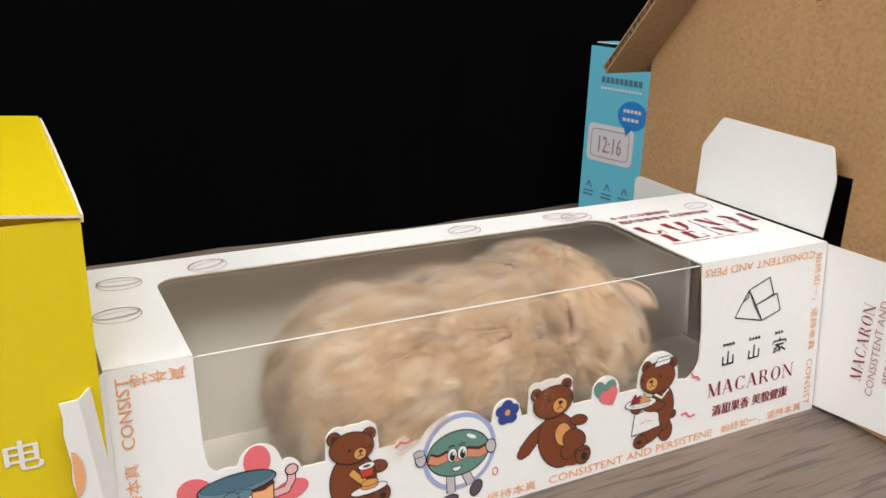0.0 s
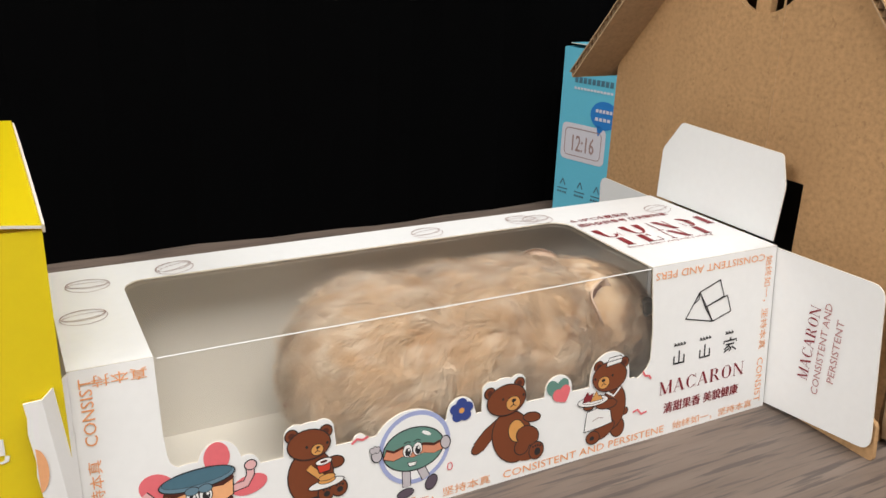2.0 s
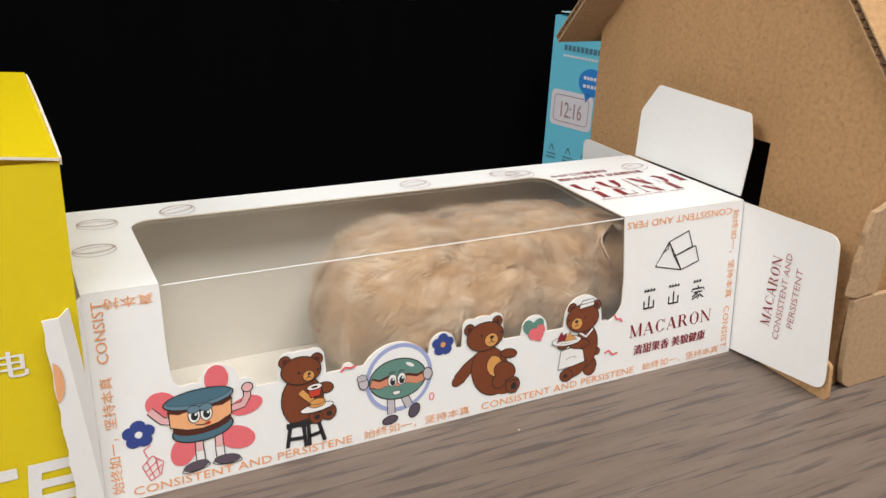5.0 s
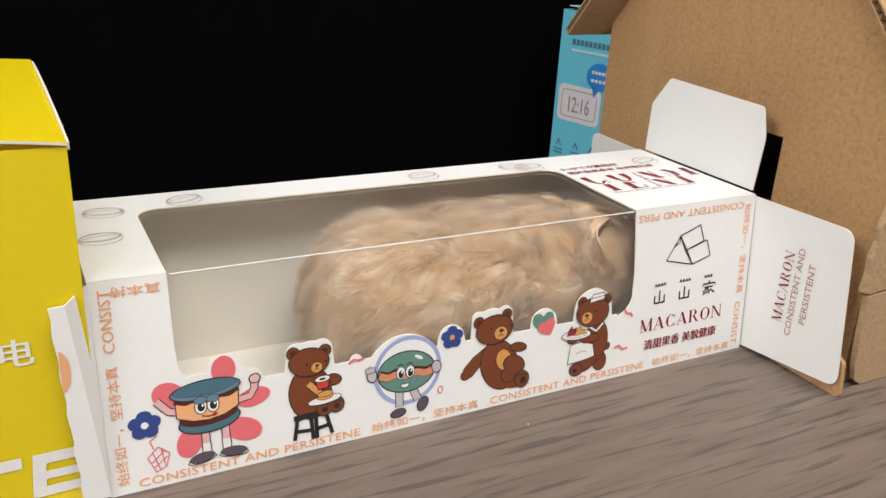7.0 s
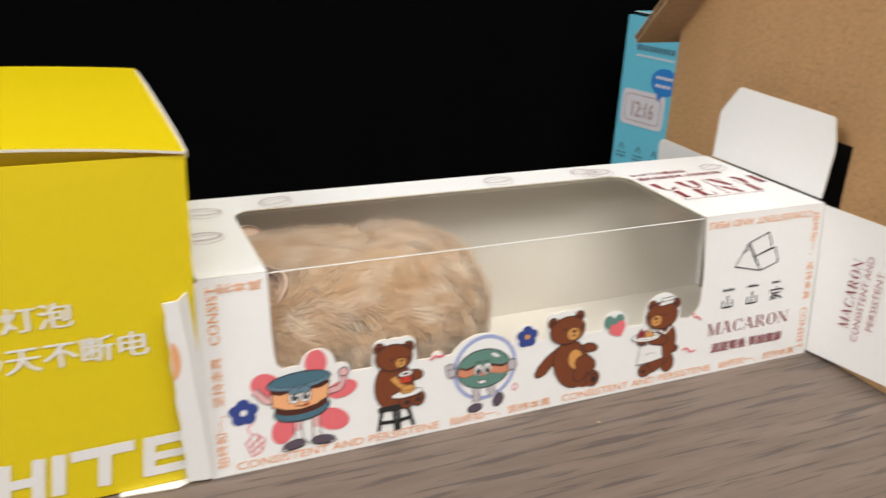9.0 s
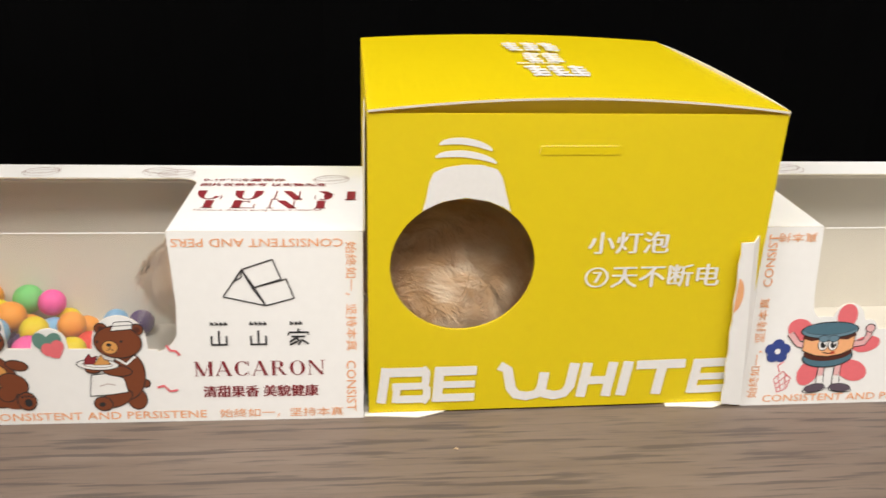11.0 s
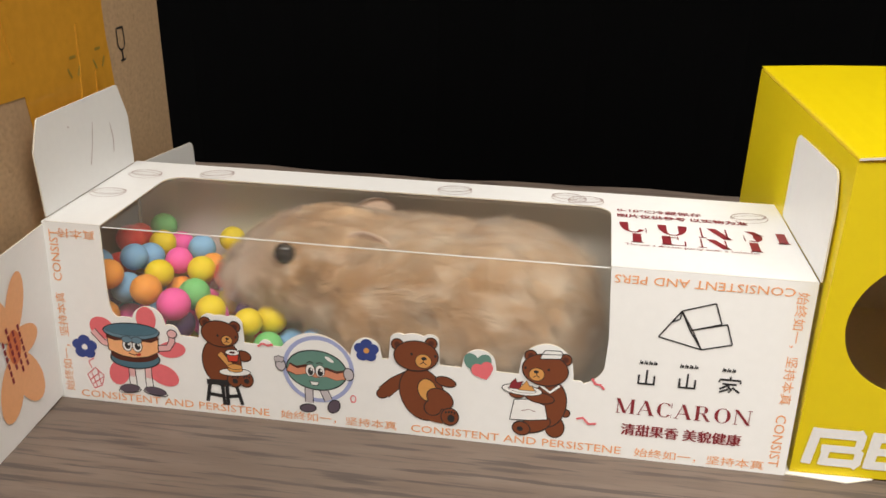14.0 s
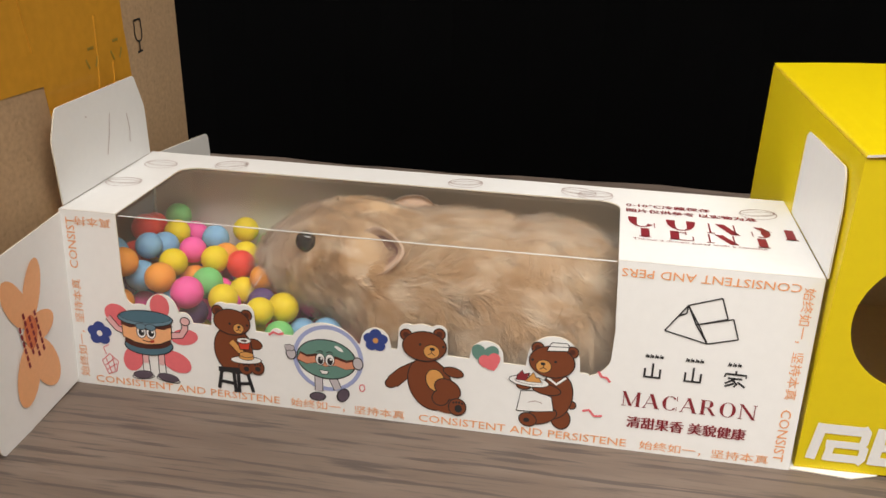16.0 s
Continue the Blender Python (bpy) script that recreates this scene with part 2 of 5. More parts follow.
def thing(name, label, category, group="", m=None):
    ob = tagged(new(name), label, category, group)
    ob.empty_display_size = 0.01
    ob.matrix_basis = m or Matrix()
    return ob


def structure(name, geo, label=""):
    return tagged(new(name, geo.mesh(name)), label, kind="structure")


def disc(cx, cy, rx, ry, n=24, turn=0.0, a0=0.0, a1=360.0):
    c, s = math.cos(radians(turn)), math.sin(radians(turn))
    out = []
    for i in range(n):
        q = radians(a0 + (a1 - a0) * i / (n if a1 - a0 >= 360 else n - 1))
        x, y = rx * math.cos(q), ry * math.sin(q)
        out.append((cx + c * x - s * y, cy + s * x + c * y))
    return out


def stroke(pts, w):
    """The outline of a line of width w through 2D points."""
    up, down = [], []
    for i, p in enumerate(pts):
        a, b = Vector(pts[max(i - 1, 0)]), Vector(pts[min(i + 1, len(pts) - 1)])
        d = (b - a).normalized()
        nrm = Vector((-d.y, d.x)) * w / 2
        up.append(tuple(Vector(p) + nrm)), down.append(tuple(Vector(p) - nrm))
    return up + down[::-1]


def line_loop(geo, pts, w, at, o, material, closed=True):
    n = len(pts)
    for i in range(n if closed else n - 1):
        geo.face([at(a, b, o) for a, b in stroke([pts[i], pts[(i + 1) % n]], w)], material)


TEXT_CACHE = {}


def text_shape(body):
    if body not in TEXT_CACHE:
        cu = bpy.data.curves.new("lettering", "FONT")
        cu.body, cu.resolution_u = body, 2
        ob = new("lettering", cu)
        me = bpy.data.meshes.new_from_object(ob.evaluated_get(bpy.context.evaluated_depsgraph_get()))
        v = np.array([p.co[:2] for p in me.vertices])
        f = [tuple(p.vertices) for p in me.polygons]
        lo, hi = v.min(0), v.max(0)
        TEXT_CACHE[body] = ((v - lo) / (hi - lo), f)
        bpy.data.objects.remove(ob), bpy.data.curves.remove(cu), bpy.data.meshes.remove(me)
    return TEXT_CACHE[body]


def lettering(geo, body, x, y, w, h, at, o, material, turn=0.0, bold=0.0, slant=0.0):
    """Text that fills a box w by h from the corner x, y, turned about that corner; bold lays shifted copies."""
    v, f = text_shape(body)
    c, s = math.cos(radians(turn)), math.sin(radians(turn))
    for k, shift in enumerate((0.0, bold, -bold) if bold else (0.0,)):
        pts = []
        for a, b in v:
            p, q = a * w + shift + slant * b * h, b * h
            pts.append(at(x + c * p - s * q, y + s * p + c * q, o + k * 0.00002))
        geo.raw(pts, f, material)


def bars(geo, x, y, w, h, n, at, o, material, turn=0.0):
    c, s = math.cos(radians(turn)), math.sin(radians(turn))
    step = w / n
    for i in range(n):
        q = [(i * step, 0), (i * step + step * 0.75, 0), (i * step + step * 0.75, h), (i * step, h)]
        geo.face([at(x + c * a - s * b, y + s * a + c * b, o) for a, b in q], material)


# ---------------------------------------------------------------- room and table
g = Geo()
g.block(-0.95, 0.95, -0.75, 0.42, -0.028, 0.0, WOOD)
table = thing("table", "grey-brown wood-grain table with a matt laminate top", "table")
part("tabletop", g, table)
for lx in (-0.90, 0.90):
    for ly in (-0.70, 0.37):
        g = Geo()
        g.block(lx - 0.025, lx + 0.025, ly - 0.025, ly + 0.025, -0.74, -0.028, DARKHOLE)
        part("leg", g, table)


def backdrop_cloth():
    """A black sheet hung behind the boxes, with soft folds, its hem on the table."""
    g, nx, nz = Geo(), 90, 14
    vs = [(-0.95 + 1.9 * i / nx, 0.262 + 0.0022 * math.sin(i * 0.55) + 0.0015 * math.sin(i * 1.7 + j * 0.3), 0.95 * j / nz)
          for j in range(nz + 1) for i in range(nx + 1)]
    fs = [(j * (nx + 1) + i, j * (nx + 1) + i + 1, (j + 1) * (nx + 1) + i + 1, (j + 1) * (nx + 1) + i) for j in range(nz) for i in range(nx)]
    g.raw(vs, fs, CLOTH)
    ob = structure("backdrop", g, "black matt cloth hung behind the boxes")
    s = ob.modifiers.new("thick", "SOLIDIFY")
    s.thickness, s.offset = 0.003, 1.0


backdrop_cloth()
for nm, bx in (("floor", (-1.8, 1.8, -1.9, 1.3, -0.80, -0.74)), ("ceiling", (-1.8, 1.8, -1.9, 1.3, 1.45, 1.5)),
               ("wall_north", (-1.8, 1.8, 1.3, 1.36, -0.74, 1.45)), ("wall_south", (-1.8, 1.8, -1.96, -1.9, -0.74, 1.45)),
               ("wall_east", (1.8, 1.86, -1.9, 1.3, -0.74, 1.45)), ("wall_west", (-1.86, -1.8, -1.9, 1.3, -0.74, 1.45))):
    g = Geo()
    g.block(*bx, PLASTER)
    structure(nm, g, "plain painted room surface")

# ---------------------------------------------------------------- macaron boxes
L, D, H, LEAN, CARD = 0.240, 0.0695, 0.0632, 0.0064, 0.0005
MM = 0.001
SQUASH = 0.925  # the second box is pressed a little flatter from front to back


# high-contrast capitals: strokes (x0, y0, x1, y1, width) in a unit box, bowls (cx, cy, rx, ry, from, to)
CAPITALS = {
    "M": (1.15, [(0.12, 0, 0.12, 1, 0.05), (0.12, 1, 0.56, 0.02, 0.17), (0.56, 0.02, 1.0, 1, 0.05), (1.0, 0, 1.0, 1, 0.17), (0.0, 0.02, 0.26, 0.02, 0.04), (0.84, 0.02, 1.14, 0.02, 0.04), (0.0, 0.98, 0.2, 0.98, 0.04), (0.94, 0.98, 1.14, 0.98, 0.04)], []),
    "A": (1.0, [(0.06, 0, 0.46, 1, 0.05), (0.46, 1, 0.86, 0, 0.18), (0.2, 0.34, 0.7, 0.34, 0.04), (-0.04, 0.02, 0.2, 0.02, 0.04), (0.7, 0.02, 1.02, 0.02, 0.04)], []),
    "C": (0.95, [(0.88, 0.68, 0.88, 1.0, 0.04), (0.88, 0.0, 0.88, 0.28, 0.03)], [(0.48, 0.5, 0.46, 0.5, 40, 320)]),
    "R": (1.0, [(0.18, 0, 0.18, 1, 0.17), (0.0, 0.02, 0.38, 0.02, 0.04), (0.0, 0.98, 0.5, 0.98, 0.04), (0.2, 0.5, 0.5, 0.5, 0.04), (0.52, 0.48, 0.84, 0.02, 0.16), (0.76, 0.02, 0.98, 0.02, 0.04)], [(0.48, 0.75, 0.30, 0.25, -90, 90)]),
    "O": (1.0, [], [(0.5, 0.5, 0.48, 0.51, 0, 360)]),
    "N": (1.1, [(0.12, 0, 0.12, 1, 0.05), (0.12, 1, 0.92, 0.0, 0.17), (0.92, 0, 0.92, 1, 0.05), (0.0, 0.02, 0.26, 0.02, 0.04), (0.0, 0.98, 0.22, 0.98, 0.04), (0.8, 0.98, 1.06, 0.98, 0.04)], []),
    "S": (0.75, [(0.62, 0.72, 0.62, 1.0, 0.03), (0.06, 0.0, 0.06, 0.3, 0.03), (0.16, 0.66, 0.56, 0.34, 0.17)], [(0.36, 0.76, 0.28, 0.24, 60, 210), (0.34, 0.25, 0.30, 0.25, 240, 400)]),
    "I": (0.5, [(0.22, 0, 0.22, 1, 0.17), (0.02, 0.02, 0.42, 0.02, 0.04), (0.02, 0.98, 0.42, 0.98, 0.04)], []),
    "T": (0.95, [(0.45, 0, 0.45, 1, 0.17), (0.25, 0.02, 0.65, 0.02, 0.04), (0.02, 0.98, 0.88, 0.98, 0.04), (0.03, 0.7, 0.03, 1, 0.04), (0.87, 0.7, 0.87, 1, 0.04)], []),
    "E": (0.9, [(0.18, 0, 0.18, 1, 0.17), (0.0, 0.02, 0.8, 0.02, 0.04), (0.0, 0.98, 0.78, 0.98, 0.04), (0.2, 0.5, 0.56, 0.5, 0.04), (0.78, 0.0, 0.78, 0.3, 0.04), (0.76, 0.7, 0.76, 1, 0.04), (0.56, 0.38, 0.56, 0.62, 0.04)], []),
    " ": (0.5, [], [])}


def serif(geo, body, x, y, w, h, at, o, material, turn=0.0, gap=0.16, cut=None, heavy=1.15):
    """Capitals with thick stems and hairline serifs; cut: the height above which nothing is printed."""
    total = sum(CAPITALS[c][0] + gap for c in body) - gap
    k, pen = w / total, 0.0
    c, s = math.cos(radians(turn)), math.sin(radians(turn))

    def put(poly):
        if cut:
            kept = []
            for (a0, b0), (a1, b1) in zip(poly, poly[1:] + poly[:1]):
                if b0 <= cut:
                    kept.append((a0, b0))
                if (b0 - cut) * (b1 - cut) < 0:
                    q = (cut - b0) / (b1 - b0)
                    kept.append((a0 + (a1 - a0) * q, cut))
            if len(kept) < 3:
                return
            poly = kept
        geo.face([at(x + c * a * k - s * b * h, y + s * a * k + c * b * h, o) for a, b in poly], material)
    for ch in body:
        adv, lines, bowls = CAPITALS[ch]
        for x0, y0, x1, y1, wd in lines:
            wd *= heavy if wd > 0.1 else 1.0
            if abs(y1 - y0) < 0.01:
                put([(pen + x0, y0 - wd / 2), (pen + x1, y0 - wd / 2), (pen + x1, y0 + wd / 2), (pen + x0, y0 + wd / 2)])
            else:
                put([(pen + x0 - wd / 2, y0), (pen + x0 + wd / 2, y0), (pen + x1 + wd / 2, y1), (pen + x1 - wd / 2, y1)])
        for cx, cy, rx, ry, f0, f1 in bowls:
            n = 14
            for i in range(n):
                q0, q1 = radians(f0 + (f1 - f0) * i / n), radians(f0 + (f1 - f0) * (i + 1) / n)
                ring = []
                for q, inner in ((q0, 0), (q1, 0), (q1, 1), (q0, 1)):
                    t = inner * (0.04 + 0.15 * heavy * abs(math.cos(q)))
                    ring.append((pen + cx + (rx - t) * math.cos(q), cy + (ry - inner * 0.04) * math.sin(q)))
                put(ring)
        pen += adv + gap


def on_front(a, b, o):
    return (a, LEAN * b / H - o, b)


def on_top(a, b, o):
    return (a, LEAN + b, H + o)


def on_back(a, b, o):
    return (a, D + LEAN * b / H + o, b)


def on_base(a, b, o):
    return (a, b, o)


def rim_height(u):
    """Upper edge of the card below the window: a wavy line that follows the printed figures, in mm."""
    h = 27.4 - 0.018 * (u - 45)
    for cu, cw, r in ((34, 31.0, 5.6), (26, 21.6, 10.6), (41.4, 27.6, 3.3), (59.3, 28.4, 7.6), (55.3, 32.6, 3.5), (63.2, 32.6, 3.5), (74.2, 26.6, 2.2), (90.5, 19.0, 13.5),
                      (107.7, 28.0, 4.8), (123.0, 28.4, 7.4), (118.2, 32.4, 3.1), (128.3, 32.9, 3.1), (144.0, 27.0, 5.4), (165.0, 28.2, 8.2)):
        if abs(u - cu) < r:
            h = max(h, cw + math.sqrt(r * r - (u - cu) ** 2))
    if u < 25:
        h = max(h, 36.0 - math.sqrt(max(0.0, 16.0 - (25.0 - u) ** 2)) * 1.1)
    if u > 174:
        h = max(24.2, 33.0 - math.sqrt(max(0.0, 81.0 - (u - 174.0) ** 2))) if u > 176 else h
    return h


def front_outline():
    low = [(u * MM, rim_height(u) * MM) for u in (21.0 + 0.5 * i for i in range(324))]
    return [(0, 0), (L, 0), (L, H), (0.1815, H), (0.1829, 0.040)] + low[::-1] + [(0.0205, 0.042), (0.0201, H), (0, H)]


def top_outline():
    left = [(0.0272 - 0.0070 * math.cos(q), 0.0470 + 0.0070 * math.sin(q)) for q in (math.pi / 2 * i / 8 for i in range(9))]
    right = [(0.1756 + 0.0070 * math.sin(q), 0.0470 + 0.0070 * math.cos(q)) for q in (math.pi / 2 * i / 8 for i in range(9))]
    return [(0, 0), (0.0201, 0)] + left + right + [(0.1815, 0), (L, 0), (L, D), (0, D)]


def inked(g, at, o, shape, material, rim=0.35, n=24):
    """A printed ellipse (centre, radii, turn, in mm) with a dark outline of width rim."""
    cu, cw, ru, rw, t = shape
    if rim:
        g.face([at(a * MM, b * MM, o) for a, b in disc(cu, cw, ru + rim, rw + rim, n, t)], BLACK)
    g.face([at(a * MM, b * MM, o + 0.00001) for a, b in disc(cu, cw, ru, rw, n, t)], material)


def inked_line(g, at, o, pts, w, material, rim=0.3):
    if rim:
        g.face([at(a * MM, b * MM, o) for a, b in stroke(pts, w + 2 * rim)], BLACK)
    g.face([at(a * MM, b * MM, o + 0.00001) for a, b in stroke(pts, w)], material)


def inked_patch(g, at, o, pts, material, rim=0.3):
    g.face([at(a * MM, b * MM, o) for a, b in pts], material)
    if rim:
        line_loop(g, [(a * MM, b * MM) for a, b in pts], rim * MM, at, o + 0.00001, BLACK)


def bear_head(g, at, head, ears, muzzle, side):
    """Round head with cupped ears, dot eyes and a tan muzzle turned to one side."""
    for cu, cw in ears:
        inked(g, at, 0.00034, (cu, cw, 1.75, 1.75, 0), BROWN)
        inked(g, at, 0.00036, (cu, cw, 0.95, 0.95, 0), DEEPBROWN, 0)
    inked(g, at, 0.00040, head, BROWN)
    mu, mw, mr = muzzle
    inked(g, at, 0.00044, (mu, mw, mr, mr * 0.92, 0), TAN, 0.22)
    inked(g, at, 0.00047, (mu + 0.2 * side, mw + mr * 0.38, mr * 0.36, mr * 0.24, 0), BLACK, 0, 12)
    for pts in ([(mu, mw + mr * 0.3), (mu, mw - mr * 0.2)], [(mu - mr * 0.45, mw - mr * 0.45), (mu, mw - mr * 0.15), (mu + mr * 0.45, mw - mr * 0.45)]):
        inked_line(g, at, 0.00047, pts, 0.28, BLACK, 0)
    for du in (-1, 1):
        inked(g, at, 0.00046, (mu + du * (mr + 1.3), mw + mr * 0.85, 0.42, 0.46, 0), BLACK, 0, 12)


def flower(g, at, cu, cw, r, material, dot, o=0.0002):
    for k in range(5):
        q = radians(90 + 72 * k)
        g.face([at(a * MM, b * MM, o + k * 0.00001) for a, b in disc(cu + r * 0.55 * math.cos(q), cw + r * 0.55 * math.sin(q), r * 0.5, r * 0.45, 14)], material)
    g.face([at(a * MM, b * MM, o + 0.00007) for a, b in disc(cu, cw, r * 0.5, r * 0.5, 14)], material)
    g.face([at(a * MM, b * MM, o + 0.00010) for a, b in disc(cu, cw, r * 0.24, r * 0.24, 12)], dot)


def front_prints(front):
    at = on_front
    # the running slogan round the rim
    g = Geo()
    lat, cjk = "CONSISTENT AND PERSISTENE", "\u59cb\u7ec8\u5982\u4e00\uff0c\u575a\u6301\u672c\u771f"
    for x0 in (7.6, 122.8):
        lettering(g, lat, x0 * MM, 0.0013, 0.0672, 0.0026, at, 0.0002, ORANGE)
    for x0 in (78.8, 194.2):
        lettering(g, cjk, x0 * MM, 0.0011, 0.0392, 0.0031, at, 0.0002, ORANGE)
    lettering(g, "CONSISTENT AND PERS", 0.2340, 0.0610, 0.0512, 0.0026, at, 0.0002, ORANGE, 180)
    lettering(g, "\u771f\u672c\u6301", 0.0182, 0.0612, 0.0130, 0.0031, at, 0.0002, ORANGE, 180)
    lettering(g, cjk, 0.0054, 0.0030, 0.0360, 0.0034, at, 0.0002, ORANGE, 90)
    lettering(g, "CONSIST", 0.0052, 0.0430, 0.0178, 0.0030, at, 0.0002, ORANGE, 90)
    lettering(g, cjk, 0.2346, 0.0600, 0.0360, 0.0034, at, 0.0002, ORANGE, -90)
    lettering(g, "CONSIST", 0.2346, 0.0205, 0.0178, 0.0030, at, 0.0002, ORANGE, -90)
    part("slogan_lettering", g, front, "orange printed slogan lettering")
    # title block
    g = Geo()
    for pts in ([(197.3, 42.4), (203.2, 51.2), (207.2, 44.8), (210.1, 39.4)], [(203.2, 51.2), (212.6, 54.4), (215.0, 48.0), (206.2, 45.2)],
                [(206.2, 45.2), (216.6, 48.1), (218.8, 41.8), (210.1, 39.4)], [(200.8, 47.4), (203.0, 48.6), (203.2, 51.2)]):
        line_loop(g, [(a * MM, b * MM) for a, b in pts], 0.00042, at, 0.0002, BLACK)
    for pts in ([(216.6, 29.4), (216.8, 30.4), (222.8, 30.4), (222.9, 29.4)], [(217.6, 29.0), (221.8, 29.0)], [(219.8, 29.0), (217.0, 27.2)], [(219.2, 28.4), (220.4, 27.2), (219.6, 26.2)],
                [(219.6, 27.4), (217.0, 26.2)], [(220.6, 28.0), (222.9, 26.4)], [(219.8, 31.6), (219.8, 30.4)]):
        inked_line(g, at, 0.0002, pts, 0.62, BLACK, 0)
    for cu in (195.3, 207.4):
        for du, dh in ((-2.3, 3.0), (0.0, 4.8), (2.3, 3.0)):
            g.face([at((cu + du - 0.3) * MM, 0.0264, 0.0002), at((cu + du + 0.3) * MM, 0.0264, 0.0002), at((cu + du + 0.3) * MM, 0.0264 + dh * MM, 0.0002), at((cu + du - 0.3) * MM, 0.0264 + dh * MM, 0.0002)], BLACK)
        g.face([at((cu + a) * MM, b * MM, 0.00024) for a, b in ((-2.6, 26.2), (2.6, 26.2), (2.6, 26.8), (-2.6, 26.8))], BLACK)
    for cu, n in ((195.4, 4), (207.4, 4), (219.8, 3)):
        for k in range(n):
            inked_line(g, at, 0.0002, [(cu - 2.6 + 1.4 * k, 32.9), (cu - 2.3 + 1.4 * k, 34.2)], 0.3, BLACK, 0)
            inked(g, at, 0.0002, (cu - 1.9 + 1.4 * k, 33.4, 0.4, 0.5, 0), BLACK, 0, 10)
    part("emblem", g, front, "black line emblem with small bars below")
    g = Geo()
    serif(g, "MACARON", 0.1871, 0.0158, 0.0408, 0.0050, at, 0.0002, RED)
    lettering(g, "\u6e05\u751c\u679c\u9999 \u7f8e\u8c8c\u5065\u5eb7", 0.1895, 0.0084, 0.0360, 0.0040, at, 0.0002, RED, bold=0.00014)
    part("title_lettering", g, front, "dark red printed title lettering")
    # figures
    g = Geo()
    inked(g, at, 0.00014, (66.4, 22.3, 2.6, 1.7, -10), BROWN)
    inked(g, at, 0.00018, (59.0, 19.4, 6.6, 8.6, 6), BROWN)
    for cu, cw in ((63.2, 13.5), (67.2, 13.9)):
        inked(g, at, 0.00030, (cu, cw, 2.3, 2.5, 0), BROWN)
        inked(g, at, 0.00032, (cu + 0.2, cw - 0.5, 1.0, 0.9, 0), BLACK, 0, 12)
        for k in (-1, 0, 1):
            inked(g, at, 0.00032, (cu + 0.2 + k * 0.9, cw + 1.2 - 0.25 * abs(k), 0.35, 0.4, 0), BLACK, 0, 10)
    inked_line(g, at, 0.00022, [(53.4, 11.8), (65.0, 12.3)], 1.9, BLACK, 0)
    for pts in ([(54.6, 11.6), (53.4, 4.6)], [(63.6, 11.8), (65.6, 4.4)], [(58.8, 11.6), (59.4, 3.8)], [(60.4, 11.6), (60.6, 3.8)], [(54.2, 7.4), (58.6, 7.0)], [(60.4, 7.0), (64.6, 7.6)]):
        inked_line(g, at, 0.00024, pts, 1.25, BLACK, 0)
    inked_line(g, at, 0.00034, [(58.4, 22.6), (60.2, 20.6), (62.2, 18.6)], 1.9, TAN, 0.2)
    inked(g, at, 0.00036, (63.4, 16.3, 5.3, 1.25, 4), CREAM, 0.28)
    inked(g, at, 0.00039, (63.6, 17.3, 2.5, 0.9, 2), TAN, 0.22)
    inked(g, at, 0.00041, (63.6, 18.3, 2.4, 0.9, 2), TAN, 0.22)
    inked_patch(g, at, 0.00042, [(60.6, 23.2), (65.2, 23.4), (64.6, 20.2), (61.4, 20.0)], REDCUP, 0.3)
    inked(g, at, 0.00045, (62.9, 23.4, 2.3, 0.9, 3), CREAM, 0.28)
    inked(g, at, 0.00048, (62.9, 23.4, 1.1, 0.4, 3), DEEPBROWN, 0, 12)
    bear_head(g, at, (58.9, 29.6, 6.2, 4.4, -4), ((54.0, 33.2), (64.0, 32.5)), (61.2, 27.5, 1.75), 1)
    part("printed_figure", g, front, "printed brown bear on a black stool")
    g = Geo()
    inked_line(g, at, 0.00014, [(121.5, 20.6), (117.2, 18.0), (113.6, 14.4)], 4.2, BROWN)
    inked(g, at, 0.00013, (113.4, 14.2, 2.1, 1.6, 30), BROWN)
    inked(g, at, 0.00018, (126.2, 15.2, 7.0, 9.4, 22), BROWN)
    inked(g, at, 0.00022, (133.6, 20.4, 3.2, 1.5, -12), BROWN)
    inked(g, at, 0.00024, (131.6, 8.4, 5.0, 2.9, -8), BROWN, 0)
    inked(g, at, 0.00026, (127.8, 16.9, 2.9, 3.8, 14), TAN, 0.3)
    inked(g, at, 0.00028, (132.0, 14.2, 4.4, 3.2, -28), BROWN)
    inked(g, at, 0.00030, (129.8, 10.9, 2.7, 2.6, 40), BROWN)
    inked(g, at, 0.00032, (131.0, 12.6, 2.9, 2.3, 20), BROWN, 0)
    inked(g, at, 0.00034, (135.4, 8.2, 2.7, 2.9, 0), BROWN)
    inked(g, at, 0.00037, (135.8, 7.7, 1.2, 1.4, 0), BLACK, 0, 14)
    for k in range(4):
        inked(g, at, 0.00037, (134.1 + 0.95 * k, 9.7 + 0.25 * math.sin(k * 1.05), 0.35, 0.42, 0), BLACK, 0, 10)
    bear_head(g, at, (123.9, 28.5, 7.0, 5.0, 2), ((117.8, 31.9), (128.6, 33.2)), (126.3, 26.9, 2.5), 1)
    part("printed_figure", g, front, "printed brown bear with a tan belly")
    g = Geo()
    inked(g, at, 0.00013, (171.9, 13.6, 1.2, 1.2, 0), BROWN)
    inked(g, at, 0.00014, (168.8, 8.4, 2.9, 3.6, 10), BROWN)
    inked(g, at, 0.00018, (166.6, 16.2, 5.2, 8.0, -6), BROWN)
    inked(g, at, 0.00022, (162.6, 8.6, 5.0, 2.6, 22), BROWN)
    inked(g, at, 0.00024, (158.4, 6.8, 2.7, 2.2, -14), BROWN)
    inked(g, at, 0.00027, (158.0, 6.6, 1.0, 0.8, 0), BLACK, 0, 12)
    inked_patch(g, at, 0.00029, [(155.6, 16.8), (160.6, 17.4), (165.4, 15.6), (166.4, 10.8), (161.2, 10.0), (154.6, 9.6)], CREAM, 0.28)
